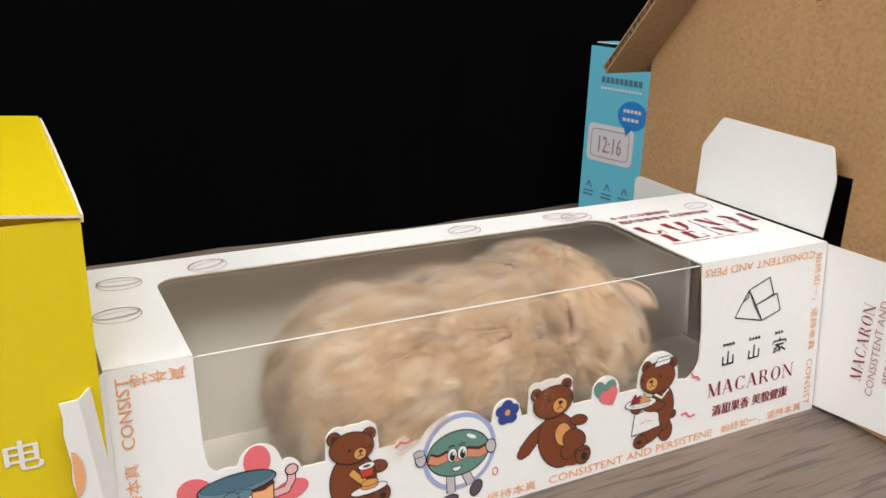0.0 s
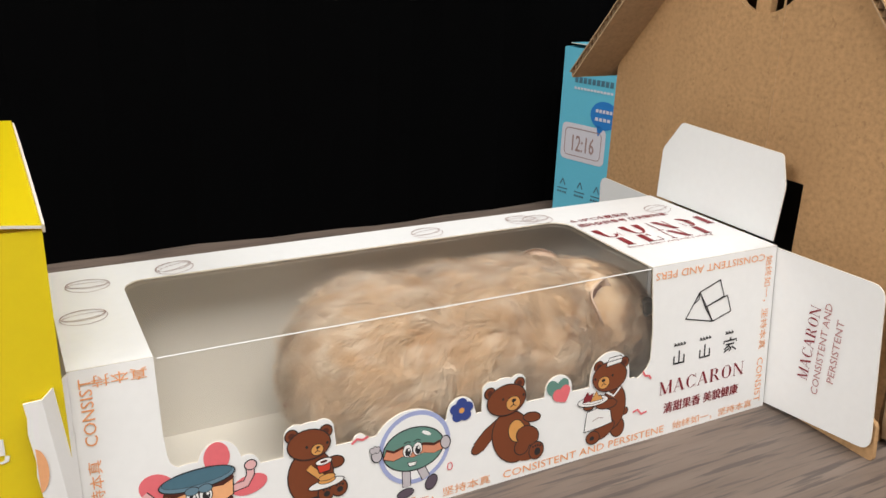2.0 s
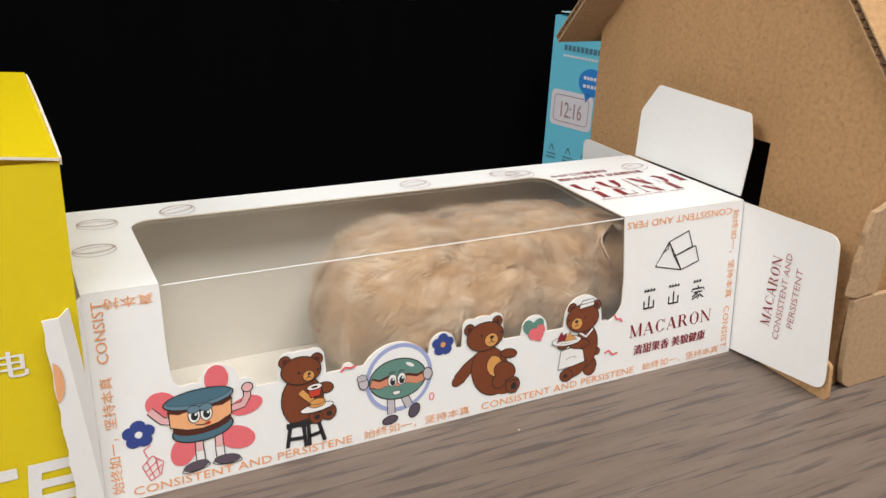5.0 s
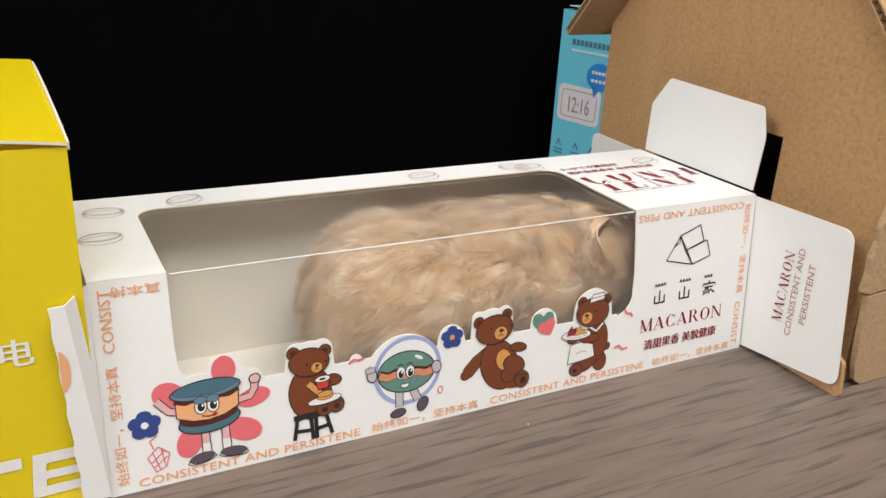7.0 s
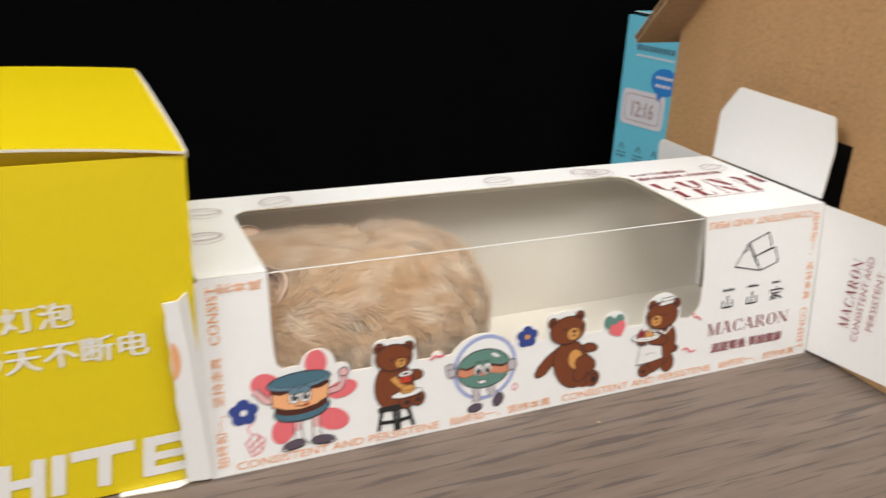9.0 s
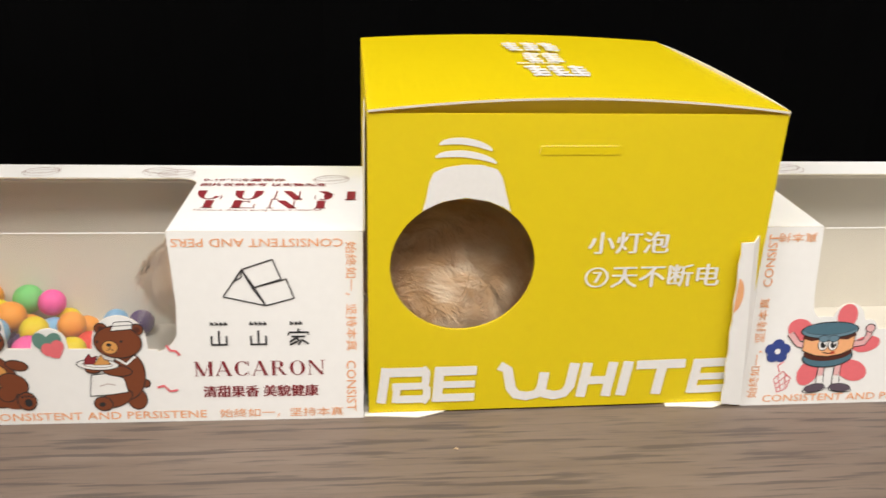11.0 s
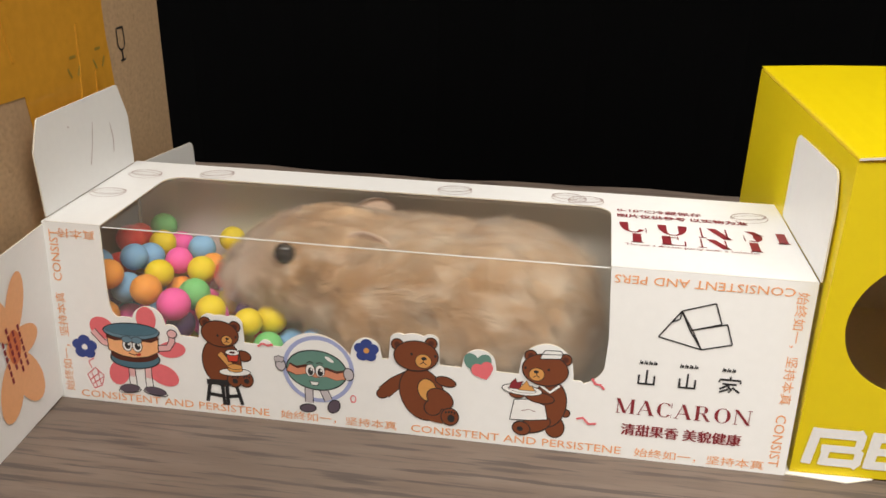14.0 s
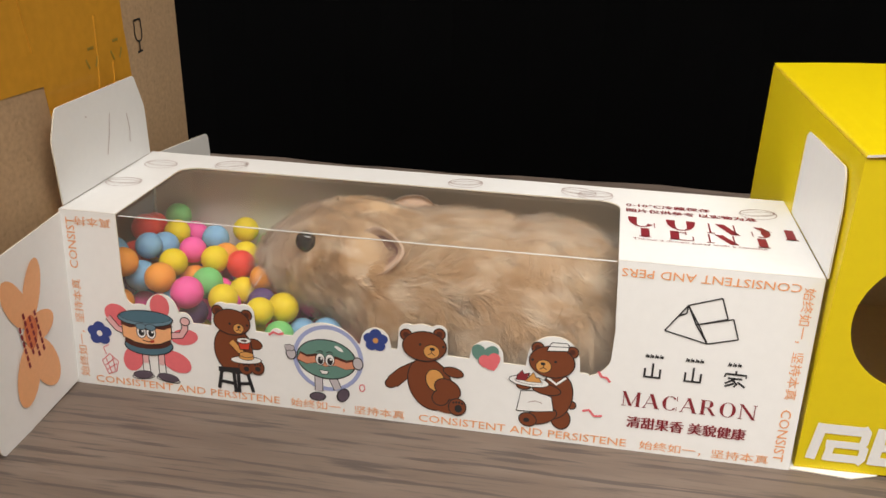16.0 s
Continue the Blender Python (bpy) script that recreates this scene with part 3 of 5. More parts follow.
    inked_line(g, at, 0.00031, [(158.0, 13.0), (160.4, 13.8), (162.6, 13.2)], 0.25, SCRIBE, 0)
    inked_line(g, at, 0.00031, [(163.6, 22.4), (166.6, 20.4), (169.4, 23.0)], 0.8, CREAM, 0.15)
    inked(g, at, 0.00033, (163.6, 18.2, 4.4, 1.7, -6), BROWN)
    inked(g, at, 0.00034, (156.4, 18.8, 2.2, 1.2, 0), BROWN)
    inked(g, at, 0.00037, (157.9, 20.4, 6.2, 1.7, -3), CREAM, 0.3)
    inked(g, at, 0.00040, (157.9, 20.5, 4.4, 1.0, -3), CREAM, 0.15)
    inked_patch(g, at, 0.00042, [(153.8, 20.6), (157.0, 20.6), (158.0, 23.4), (156.2, 22.8), (155.6, 24.2), (154.2, 22.4)], RED, 0.15)
    inked_patch(g, at, 0.00044, [(156.6, 20.3), (162.0, 20.4), (160.8, 22.2), (160.2, 21.8), (159.2, 23.8), (158.2, 22.4)], TAN, 0.15)
    bear_head(g, at, (164.6, 27.9, 7.0, 5.2, -4), ((159.9, 32.3), (170.6, 31.9)), (162.1, 26.2, 2.3), -1)
    inked_patch(g, at, 0.00049, [(162.8, 31.6), (169.2, 32.2), (169.6, 34.0), (168.8, 34.8), (164.2, 34.6), (163.4, 33.4)], CREAM, 0.28)
    inked_line(g, at, 0.00051, [(163.2, 33.2), (169.4, 33.6)], 0.25, BLACK, 0)
    part("printed_figure", g, front, "printed brown bear with a white apron and plate")
    g = Geo()
    inked(g, at, 0.00014, (91.8, 20.2, 12.0, 11.8, 0), LILAC, 0, 40)
    inked(g, at, 0.00016, (91.8, 20.2, 10.6, 10.4, 0), WHITE, 0, 40)
    for pts, boot in (([(88.6, 14), (88.7, 8.0)], (88.2, 5.9, 2.6, 1.3, 6)), ([(93.2, 14), (95.2, 9.4)], (97.0, 7.4, 1.7, 2.4, -30))):
        inked_line(g, at, 0.00020, pts, 2.4, PALEGREY)
        inked(g, at, 0.00023, boot, SHOE)
    inked(g, at, 0.00026, (91.3, 19.9, 9.9, 6.8, -3), GREEN, 0.4, 36)
    inked_line(g, at, 0.00029, [(81.7, 20.3), (84.6, 19.2), (87.6, 20.0), (91.0, 18.9), (94.6, 19.6), (98.0, 18.6), (101.0, 19.3)], 3.4, DEEPBROWN, 0)
    inked_line(g, at, 0.00031, [(81.8, 20.1), (84.6, 18.9), (87.6, 19.6), (91.0, 18.5), (94.6, 19.2), (98.0, 18.2), (100.9, 19.0)], 2.4, SALMON, 0)
    inked(g, at, 0.00033, (95.6, 24.2, 1.7, 0.6, -30), CREAM, 0, 14)
    for hu, hw in ((79.2, 20.8), (102.0, 19.6)):
        inked(g, at, 0.00033, (hu, hw, 1.5, 2.0, 10), PALEGREY)
    for k in range(3):
        inked(g, at, 0.00035, (77.8 + 0.9 * k, 22.6 + 0.3 * (k % 2), 0.6, 1.0, 20 - 20 * k), PALEGREY, 0.2, 12)
    for cu in (89.2, 92.5):
        inked(g, at, 0.00037, (cu, 19.8, 1.45, 2.0, 0), CREAM, 0.22)
        inked(g, at, 0.00039, (cu + 0.1, 19.4, 0.95, 1.4, 0), BLACK, 0, 14)
        inked(g, at, 0.00041, (cu + 0.4, 20.1, 0.35, 0.45, 0), CREAM, 0, 10)
        inked_line(g, at, 0.00039, [(cu - 1.2, 22.4), (cu, 22.9), (cu + 1.0, 22.4)], 0.3, BLACK, 0)
    inked_patch(g, at, 0.00037, [(88.9, 15.9), (92.2, 15.8), (91.6, 14.6), (89.8, 14.5)], CREAM, 0.22)
    part("printed_figure", g, front, "printed sage green macaron with a lilac ring")
    g = Geo()
    for k, petal in enumerate(((17.6, 27.6, 4.6, 3.8, -25), (33.4, 32.2, 3.5, 4.4, 0), (41.6, 22.0, 5.0, 2.9, 10), (22.4, 11.8, 3.6, 4.8, -20), (38.2, 12.4, 5.6, 3.7, -22))):
        inked(g, at, 0.00014 + k * 0.00001, petal, PINK, 0)
    for pts in ([(21.6, 21.4), (17.4, 22.6), (14.2, 26.4)], [(36.4, 22.0), (40.6, 22.6), (42.0, 25.0), (42.0, 27.4)]):
        inked_line(g, at, 0.00022, pts, 1.9, PALEPINK)
    inked(g, at, 0.00024, (42.2, 27.8, 1.5, 1.3, 0), PALEPINK)
    for cu, shoe in ((27.0, (25.6, 6.2, 3.6, 1.4, 8)), (32.8, (34.8, 6.1, 3.8, 1.4, -6))):
        inked_line(g, at, 0.00022, [(cu, 15), (cu, 10.6)], 2.0, PALEPINK)
        inked_line(g, at, 0.00022, [(cu, 11), (cu + 0.2, 6.6)], 2.2, CREAM)
        inked(g, at, 0.00025, (shoe[0], shoe[1] - 0.7, shoe[2] + 0.3, 0.8, shoe[4]), CREAM)
        inked(g, at, 0.00027, shoe, SHOE, 0.2)
    inked(g, at, 0.00030, (28.5, 17.6, 8.6, 3.5, 3), TEAL, 0.4, 30)
    inked(g, at, 0.00032, (28.4, 19.2, 8.5, 3.0, 3), DEEPBROWN, 0, 30)
    inked_patch(g, at, 0.00034, [(19.3, 20.0), (24.0, 18.2), (28.4, 17.8), (33.0, 18.6), (37.0, 20.6), (37.2, 25.6), (19.2, 25.2)], PEACH, 0.3)
    inked_line(g, at, 0.00036, [(19.0, 25.4), (22.0, 24.4), (25.0, 25.0), (28.0, 24.2), (31.0, 25.0), (34.4, 24.8), (37.2, 26.2)], 1.8, DEEPBROWN, 0)
    inked(g, at, 0.00039, (27.9, 27.4, 9.8, 2.7, 2), SLATE, 0.4, 30)
    inked(g, at, 0.00041, (27.9, 28.0, 9.2, 2.1, 2), TEAL, 0.15, 30)
    for cu in (26.2, 29.7):
        inked(g, at, 0.00043, (cu, 22.4, 1.6, 2.2, 0), CREAM, 0.25)
        inked(g, at, 0.00045, (cu + 0.1, 22.2, 1.05, 1.3, 0), BLACK, 0, 14)
        inked(g, at, 0.00047, (cu + 0.5, 22.7, 0.35, 0.45, 0), CREAM, 0, 10)
        inked(g, at, 0.00049, (cu, 24.4, 1.75, 1.1, 0), SLATE, 0.22, 18)
    inked_line(g, at, 0.00043, [(26.4, 19.4), (28.6, 18.9), (30.4, 19.6)], 0.35, BLACK, 0)
    inked(g, at, 0.00043, (30.0, 19.2, 0.9, 0.5, 20), REDCUP, 0, 12)
    part("printed_figure", g, front, "printed slate blue and orange macaron with pink petals")
    for fl in ((10.6, 20.0, 4.4, NAVY, CREAM), (107.8, 28.6, 4.0, NAVY, TAN)):
        g = Geo()
        flower(g, at, *fl)
        part("printed_flower", g, front, "navy printed flower")
    g = Geo()
    for cu, t in ((141.6, 30), (145.4, -30)):
        inked(g, at, 0.00020 + cu * 1e-7, (cu, 28.4, 2.3, 2.9, t), GREEN, 0)
    inked(g, at, 0.00024, (143.4, 26.0, 2.2, 2.2, 0), GREEN, 0)
    for cu, cw, t in ((143.6, 25.6, 20), (146.4, 26.6, -20)):
        inked(g, at, 0.00027 + cu * 1e-7, (cu, cw, 2.0, 2.2, t), PINK, 0)
    inked_patch(g, at, 0.00030, [(142.0, 24.6), (148.2, 26.0), (147.6, 24.2), (146.6, 22.6), (144.6, 23.0)], PINK, 0)
    part("printed_strawberry", g, front, "red printed strawberry with sage leaves")
    for pts in ([(71.6, 26.4), (73.2, 27.6), (75.0, 27.0), (76.8, 27.6)], [(179.0, 26.6), (180.2, 24.8), (181.8, 24.6), (183.0, 23.2)], [(175.4, 12.2), (177.4, 12.8), (179.2, 10.8), (181.6, 11.2)]):
        g = Geo()
        g.face([at(a * MM, b * MM, 0.0003) for a, b in stroke(pts, 0.75)], PINK)
        part("printed_squiggle", g, front, "pink printed squiggle")
    g = Geo()
    line_loop(g, [(a * MM, b * MM) for a, b in disc(103.5, 10.9, 0.9, 1.3, 8)], 0.00035, at, 0.0002, PINK)
    part("printed_drop", g, front, "pink printed drop outline")
    g = Geo()
    cage = [(10.6, 9.8), (13.6, 12.6), (16.6, 10.0), (15.6, 6.2), (12.6, 4.8)]
    line_loop(g, [(a * MM, b * MM) for a, b in cage], 0.0003, at, 0.0002, PINK)
    for pts in ([(11.6, 8), (15.4, 11.2)], [(12.2, 6.4), (16.0, 9.2)], [(12, 11), (13.8, 5.4)], [(14.4, 12), (15.2, 6.4)], [(12.4, 12.2), (11.4, 14.8), (13.4, 16.0)]):
        line_loop(g, [(a * MM, b * MM) for a, b in pts], 0.0003, at, 0.0002, PINK, False)
    part("printed_cup", g, front, "pink line drawing of a cup")


def top_prints(top):
    at = on_top
    for cu, cv, t in ((7.3, 31.0, 8), (10.8, 54.0, -4), (37.0, 59.4, 25), (127.0, 60.2, 12), (168.0, 60.4, -10), (174, 58.5, 8), (228.6, 52.0, 15)):
        g = Geo()
        for ru, rw, dy in ((6.2, 5.0, 0), (6.0, 3.4, 1.4), (5.6, 1.8, 0.6)):
            line_loop(g, [(a * MM, b * MM) for a, b in disc(cu, cv + dy, ru, rw, 20, t)], 0.00022, at, 0.0002, SCRIBE)
        part("line_drawing", g, top, "fine line drawing of a macaron")
    g = Geo()
    lettering(g, "0-10\u00b0C\u51b7\u85cf\u4fdd\u5b58", 0.1846, 0.0495, 0.0280, 0.0034, at, 0.0002, RED, bold=0.00008)
    lettering(g, "\u56fe\u7247\u4ec5\u4f9b\u53c2\u8003 \u4ee5\u5b9e\u7269\u4e3a\u51c6", 0.1846, 0.0440, 0.0424, 0.0034, at, 0.0002, RED, bold=0.00012)
    serif(g, "CONSI", 0.1846, 0.0300, 0.0540, 0.0165, at, 0.0002, RED, turn=-1, gap=0.3, cut=0.56, heavy=1.7)
    serif(g, "TENT", 0.1858, 0.0212, 0.0450, 0.0135, at, 0.0002, RED, turn=-1, gap=0.3, cut=0.58, heavy=1.7)
    lettering(g, "Throw a dream party with a colorful", 0.1861, 0.0178, 0.0404, 0.0021, at, 0.0002, RED)
    part("top_lettering", g, top, "dark red printed lettering")


def macaron_box(label):
    box = thing("window_box", label, "cardboard box", "window boxes of the tunnel")
    g = Geo()
    g.prism(front_outline(), on_front, -CARD, 0, WHITE, CUT, INNER)
    front = part("front_panel", g, box, "white card panel with a wavy cut edge")
    g = Geo()
    g.prism(top_outline(), on_top, -CARD, 0, WHITE, CUT, INNER)
    top = part("top_panel", g, box, "white card top cut out for the window")
    g = Geo()
    g.prism([(0, 0), (L, 0), (L, H - 0.001), (0, H - 0.001)], on_back, -CARD, 0, WHITE, CUT, INNER)
    part("back_panel", g, box)
    g = Geo()
    g.prism([(0, 0.0006), (L, 0.0006), (L, D - 0.0006), (0, D - 0.0006)], on_base, 0.0006, 0.0012, INNER, CUT, WHITE)
    part("bottom_panel", g, box)
    # one clear sheet folded over the front edge
    g, n = Geo(), 26
    prof = [(0.0009 + LEAN * 0.018 / H, 0.018), (0.0010 + LEAN * 0.040 / H, 0.040), (LEAN + 0.0005, H - 0.0012), (LEAN + 0.0010, H - 0.0008), (LEAN + 0.026, H - 0.0012), (LEAN + 0.0565, H - 0.0009)]
    vs = []
    for i in range(n + 1):
        u = 0.0172 + 0.1682 * i / n
        for k, (y, z) in enumerate(prof):
            w = 0.00030 * (1 + math.sin(i * 0.55 + k)) * (k in (1, 4))
            vs.append((u, y + (w if k < 2 else 0), z - (abs(w) if k > 2 else 0)))
    m = len(prof)
    g.raw(vs, [(i * m + k, (i + 1) * m + k, (i + 1) * m + k + 1, i * m + k + 1) for i in range(n) for k in range(m - 1)], FILM)
    film = part("window_film", g, box, "clear plastic film folded over the edge")
    film.visible_shadow = False
    # crease of the fold; its bright glint is put in as a thin cream tube
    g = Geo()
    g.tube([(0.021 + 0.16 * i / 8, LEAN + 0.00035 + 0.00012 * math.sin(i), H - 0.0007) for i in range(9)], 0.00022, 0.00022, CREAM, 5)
    part("film_crease_glint", g, film, "crease of the folded film, its glint put in as cream")
    front_prints(front)
    top_prints(top)
    return box


def rounded(pts, r, n=5, sharp=()):
    """Rounds the corners of a 2D outline, but for the sharp ones."""
    out = []
    for i, p in enumerate(pts):
        if i in sharp:
            out.append(tuple(p))
            continue
        p, a, b = Vector(p), Vector(pts[i - 1]), Vector(pts[(i + 1) % len(pts)])
        k = min(r, (a - p).length * 0.45, (b - p).length * 0.45)
        s, e = p + (a - p).normalized() * k, p + (b - p).normalized() * k
        out += [tuple(s.lerp(p, t).lerp(p.lerp(e, t), t)) for t in (j / n for j in range(n + 1))]
    return out


def end_flap(name, box, pts, x, tilt, label, r=0.003, inner=WHITE):
    """A flap at a box's end in the plane x; tilt: metres of x per metre of distance from the fold."""
    y0, z0 = pts[0]
    g = Geo()
    g.prism(rounded(pts, r, 5, (0, 1) if "side" in name else (0, len(pts) - 1)), lambda a, b, o: (x + o + tilt * (abs(a - y0) if "side" in name else abs(b - z0)), a, b), -CARD / 2, CARD / 2, inner, CUT, WHITE)
    return part(name, g, box, label)


box_a = macaron_box("white printed card window box, empty end beside the kraft house")
box_b = copy_thing(box_a, pose(-0.3678, 0.0029, 0, 0, 0, -0.85))
box_b.scale.y = SQUASH
tagged(box_b, "white printed card window box part filled with foam balls")

TOPFLAP = [(0.0097, 0.0636), (0.0086, 0.0845), (0.0120, 0.0959), (0.0644, 0.0972), (0.0735, 0.0845), (0.0735, 0.0636)]
SIDEFLAP = [(0.0072, 0.0622), (0.0008, 0.0010), (-0.0440, 0.0050), (-0.0368, 0.0628)]
end_flap("top_flap", box_a, TOPFLAP, 0.2415, 0.02, "white card flap folded up", 0.0015)
fa = end_flap("side_flap", box_a, SIDEFLAP, 0.2408, 0.03, "white card flap folded out with lettering", 0.005)
end_flap("side_flap", box_a, [(0.0738, 0.0622), (0.0674, 0.0010), (0.1085, 0.0050), (0.1130, 0.0624)], 0.2408, 0.03, "white card flap folded back", 0.005)


def at_flap_a(a, b, o):
    return (0.2402 + 0.03 * a - o, -a, b)


g = Geo()
serif(g, "MACARON", 0.0160, 0.0186, 0.0286, 0.0042, at_flap_a, 0.0, RED, 90)
lettering(g, "CONSISTENT AND", 0.0210, 0.0150, 0.0350, 0.0027, at_flap_a, 0.0, FADEDRED, 91.5)
lettering(g, "PERSISTENT", 0.0262, 0.0220, 0.0238, 0.0027, at_flap_a, 0.0, FADEDRED, 91.5)
part("flap_lettering", g, fa, "dark red printed lettering")
# torn flap of the first box, bent over the yellow box's front
g = Geo()


def torn_at(a, b, o):
    t = min(1.0, max(0.0, -a / 0.006))
    return (a, (1 - t) * LEAN * b / H + t * 0.0002 - 0.0006 - o, b)


edge = [(-0.0100 + 0.0003 * math.sin(i * 2.1) + 0.0030 * i / 15, 0.0606 - 0.0590 * i / 15) for i in range(16)]
g.prism([(0.0, 0.0630), (-0.003, 0.0622), (-0.006, 0.0608)] + edge + [(-0.003, 0.001), (0.0, 0.001)], torn_at, -0.0003, 0.0003, WHITE, CUT)
torn = part("torn_flap", g, box_a, "torn white card flap taped over the yellow box")
g = Geo()
g.face([torn_at(a, b, 0.0005) for a, b in disc(-0.0093, 0.0425, 0.0028, 0.0062, 16, 0, -80, 80)], PEACH)
part("printed_petal", g, torn, "peach printed petal")

# flaps of the second box, in its own space
worn = end_flap("top_flap", box_b, [(0.0090, 0.0636), (0.0085, 0.0850), (0.0135, 0.0951), (0.0675, 0.0950), (0.0730, 0.0824), (0.0730, 0.0636)], 0.0002, -0.01, "white card flap folded up, creased", 0.0015)
fb = end_flap("side_flap", box_b, [(0.0072, 0.0622), (0.0008, 0.0010), (-0.0445 / SQUASH, -0.0005), (-0.0400 / SQUASH, 0.0600)], 0.0002, 0.03, "white card flap with a peach flower", 0.005)
end_flap("side_flap", box_b, [(0.0738, 0.0622), (0.0674, 0.0010), (0.1220, 0.0050), (0.1275, 0.0450), (0.1265, 0.0575)], 0.0002, 0.02, "white card flap folded back", 0.003)
end_flap("top_flap", box_b, [(0.0060, 0.0636), (0.0075, 0.0850), (0.0120, 0.0950), (0.0610, 0.0930), (0.0690, 0.0815), (0.0700, 0.0636)], 0.2404, 0.0, "white card flap folded up against the yellow box")
end_flap("side_flap", box_b, [(0.0738, 0.0622), (0.0674, 0.0010), (0.1080, 0.0050), (0.1110, 0.0640), (0.1010, 0.0800)], 0.2404, 0.0, "white card flap folded back", 0.003)


for q in ([(0.046, 0.086), (0.044, 0.079), (0.041, 0.072)], [(0.058, 0.083), (0.059, 0.077), (0.058, 0.072)], [(0.030, 0.0885), (0.0306, 0.0880)]):
    g = Geo()
    g.face([(0.0008 - 0.01 * (b - 0.0636), a, b) for a, b in stroke(q, 0.0003)], SCRIBE)
    part("scratch", g, worn, "thin grey scratch")


def at_flap_b(a, b, o):
    return (0.0006 + 0.03 * (a + 0.007) + o, -a, b)


g = Geo()
for k, (deg, far, ru, rw) in enumerate(((62, 0.0135, 0.0050, 0.0105), (118, 0.0140, 0.0048, 0.0110), (182, 0.0070, 0.0050, 0.0090), (242, 0.0150, 0.0062, 0.0115), (296, 0.0140, 0.0064, 0.0110))):
    q = radians(deg)
    g.face([at_flap_b(a, b, 0.0002 + k * 0.00002) for a, b in disc(0.0225 + 0.72 * far * math.cos(q), 0.0315 + far * math.sin(q), ru, rw, 22, deg - 90)], PEACH)
g.face([at_flap_b(a, b, 0.00034) for a, b in disc(0.0220, 0.0315, 0.0034, 0.0058, 20, 6)], ORANGE_DEEP)
for c in (0.0175, 0.0205, 0.0235, 0.0265):
    bars(g, c, 0.0225 + 0.002 * math.sin(c * 900), 0.016, 0.0011, 6, at_flap_b, 0.0004, RED, 84)
part("printed_flower", g, fb, "peach printed flower with small bars")
for bx, x0, x1 in ((box_b, 0.2402, 0.268), (box_a, -0.026, -0.0002)):
    g = Geo()
    y0 = 0.0
    g.prism([(x0, 0.0002), (x0 + 0.004, y0), (x1 - 0.010, y0 - 0.0012), (x1 - 0.002, 0.002), (x1, 0.004), (x1, 0.064), (x0, 0.064)], on_base, 0.0002, 0.0006, WHITE, CUT, WHITE)
    part("bottom_flap", g, bx, "white card flap flat on the table")

# ---------------------------------------------------------------- yellow box
YW, YH, YD = 0.1250, 0.1000, 0.1195


# wide block capitals: strokes with their widths, in mm along and up the panel
BLOCK_LETTERS = [
    [([(4.0, 3.6), (5.6, 16.8)], 3.0), ([(4.6, 15.1), (17.6, 15.1)], 3.4), ([(7.6, 9.8), (18.0, 9.8)], 2.6), ([(8.8, 4.9), (18.0, 4.9)], 2.9),
     ([(17.2, 16.6), (18.6, 15.0), (18.4, 11.0), (17.0, 9.6)], 2.6), ([(17.0, 10.2), (18.9, 8.8), (18.7, 5.2), (17.4, 3.5)], 2.6), ([(8.6, 3.6), (9.2, 9.6)], 2.4)],
    [([(22.2, 3.5), (23.0, 16.8)], 3.2), ([(21.6, 15.1), (35.0, 15.1)], 3.4), ([(22.4, 10.0), (34.6, 10.0)], 2.6), ([(21.4, 5.0), (34.6, 5.0)], 3.0)],
    [([(42.4, 16.6), (45.2, 15.0), (46.6, 8.0), (48.4, 5.4), (52.0, 4.6), (55.6, 5.4), (57.0, 8.0), (57.6, 13.6)], 3.4),
     ([(56.6, 7.2), (58.2, 5.4), (61.4, 4.6), (64.8, 5.4), (66.4, 8.0), (67.6, 16.8)], 3.4)],
    [([(70.4, 3.6), (72.0, 16.8)], 3.3), ([(79.0, 3.6), (80.6, 16.8)], 3.3), ([(71.0, 10.0), (80.0, 10.0)], 3.0)],
    [([(84.2, 3.7), (85.8, 16.9)], 3.5)],
    [([(88.6, 15.3), (105.4, 15.5)], 3.4), ([(96.4, 3.8), (97.6, 15.6)], 3.4)],
    [([(108.6, 3.8), (109.8, 17.0)], 3.3), ([(108.6, 15.4), (121.2, 15.6)], 3.3), ([(109.0, 10.2), (120.6, 10.2)], 2.6), ([(108.0, 5.2), (120.6, 5.4)], 3.0)]]


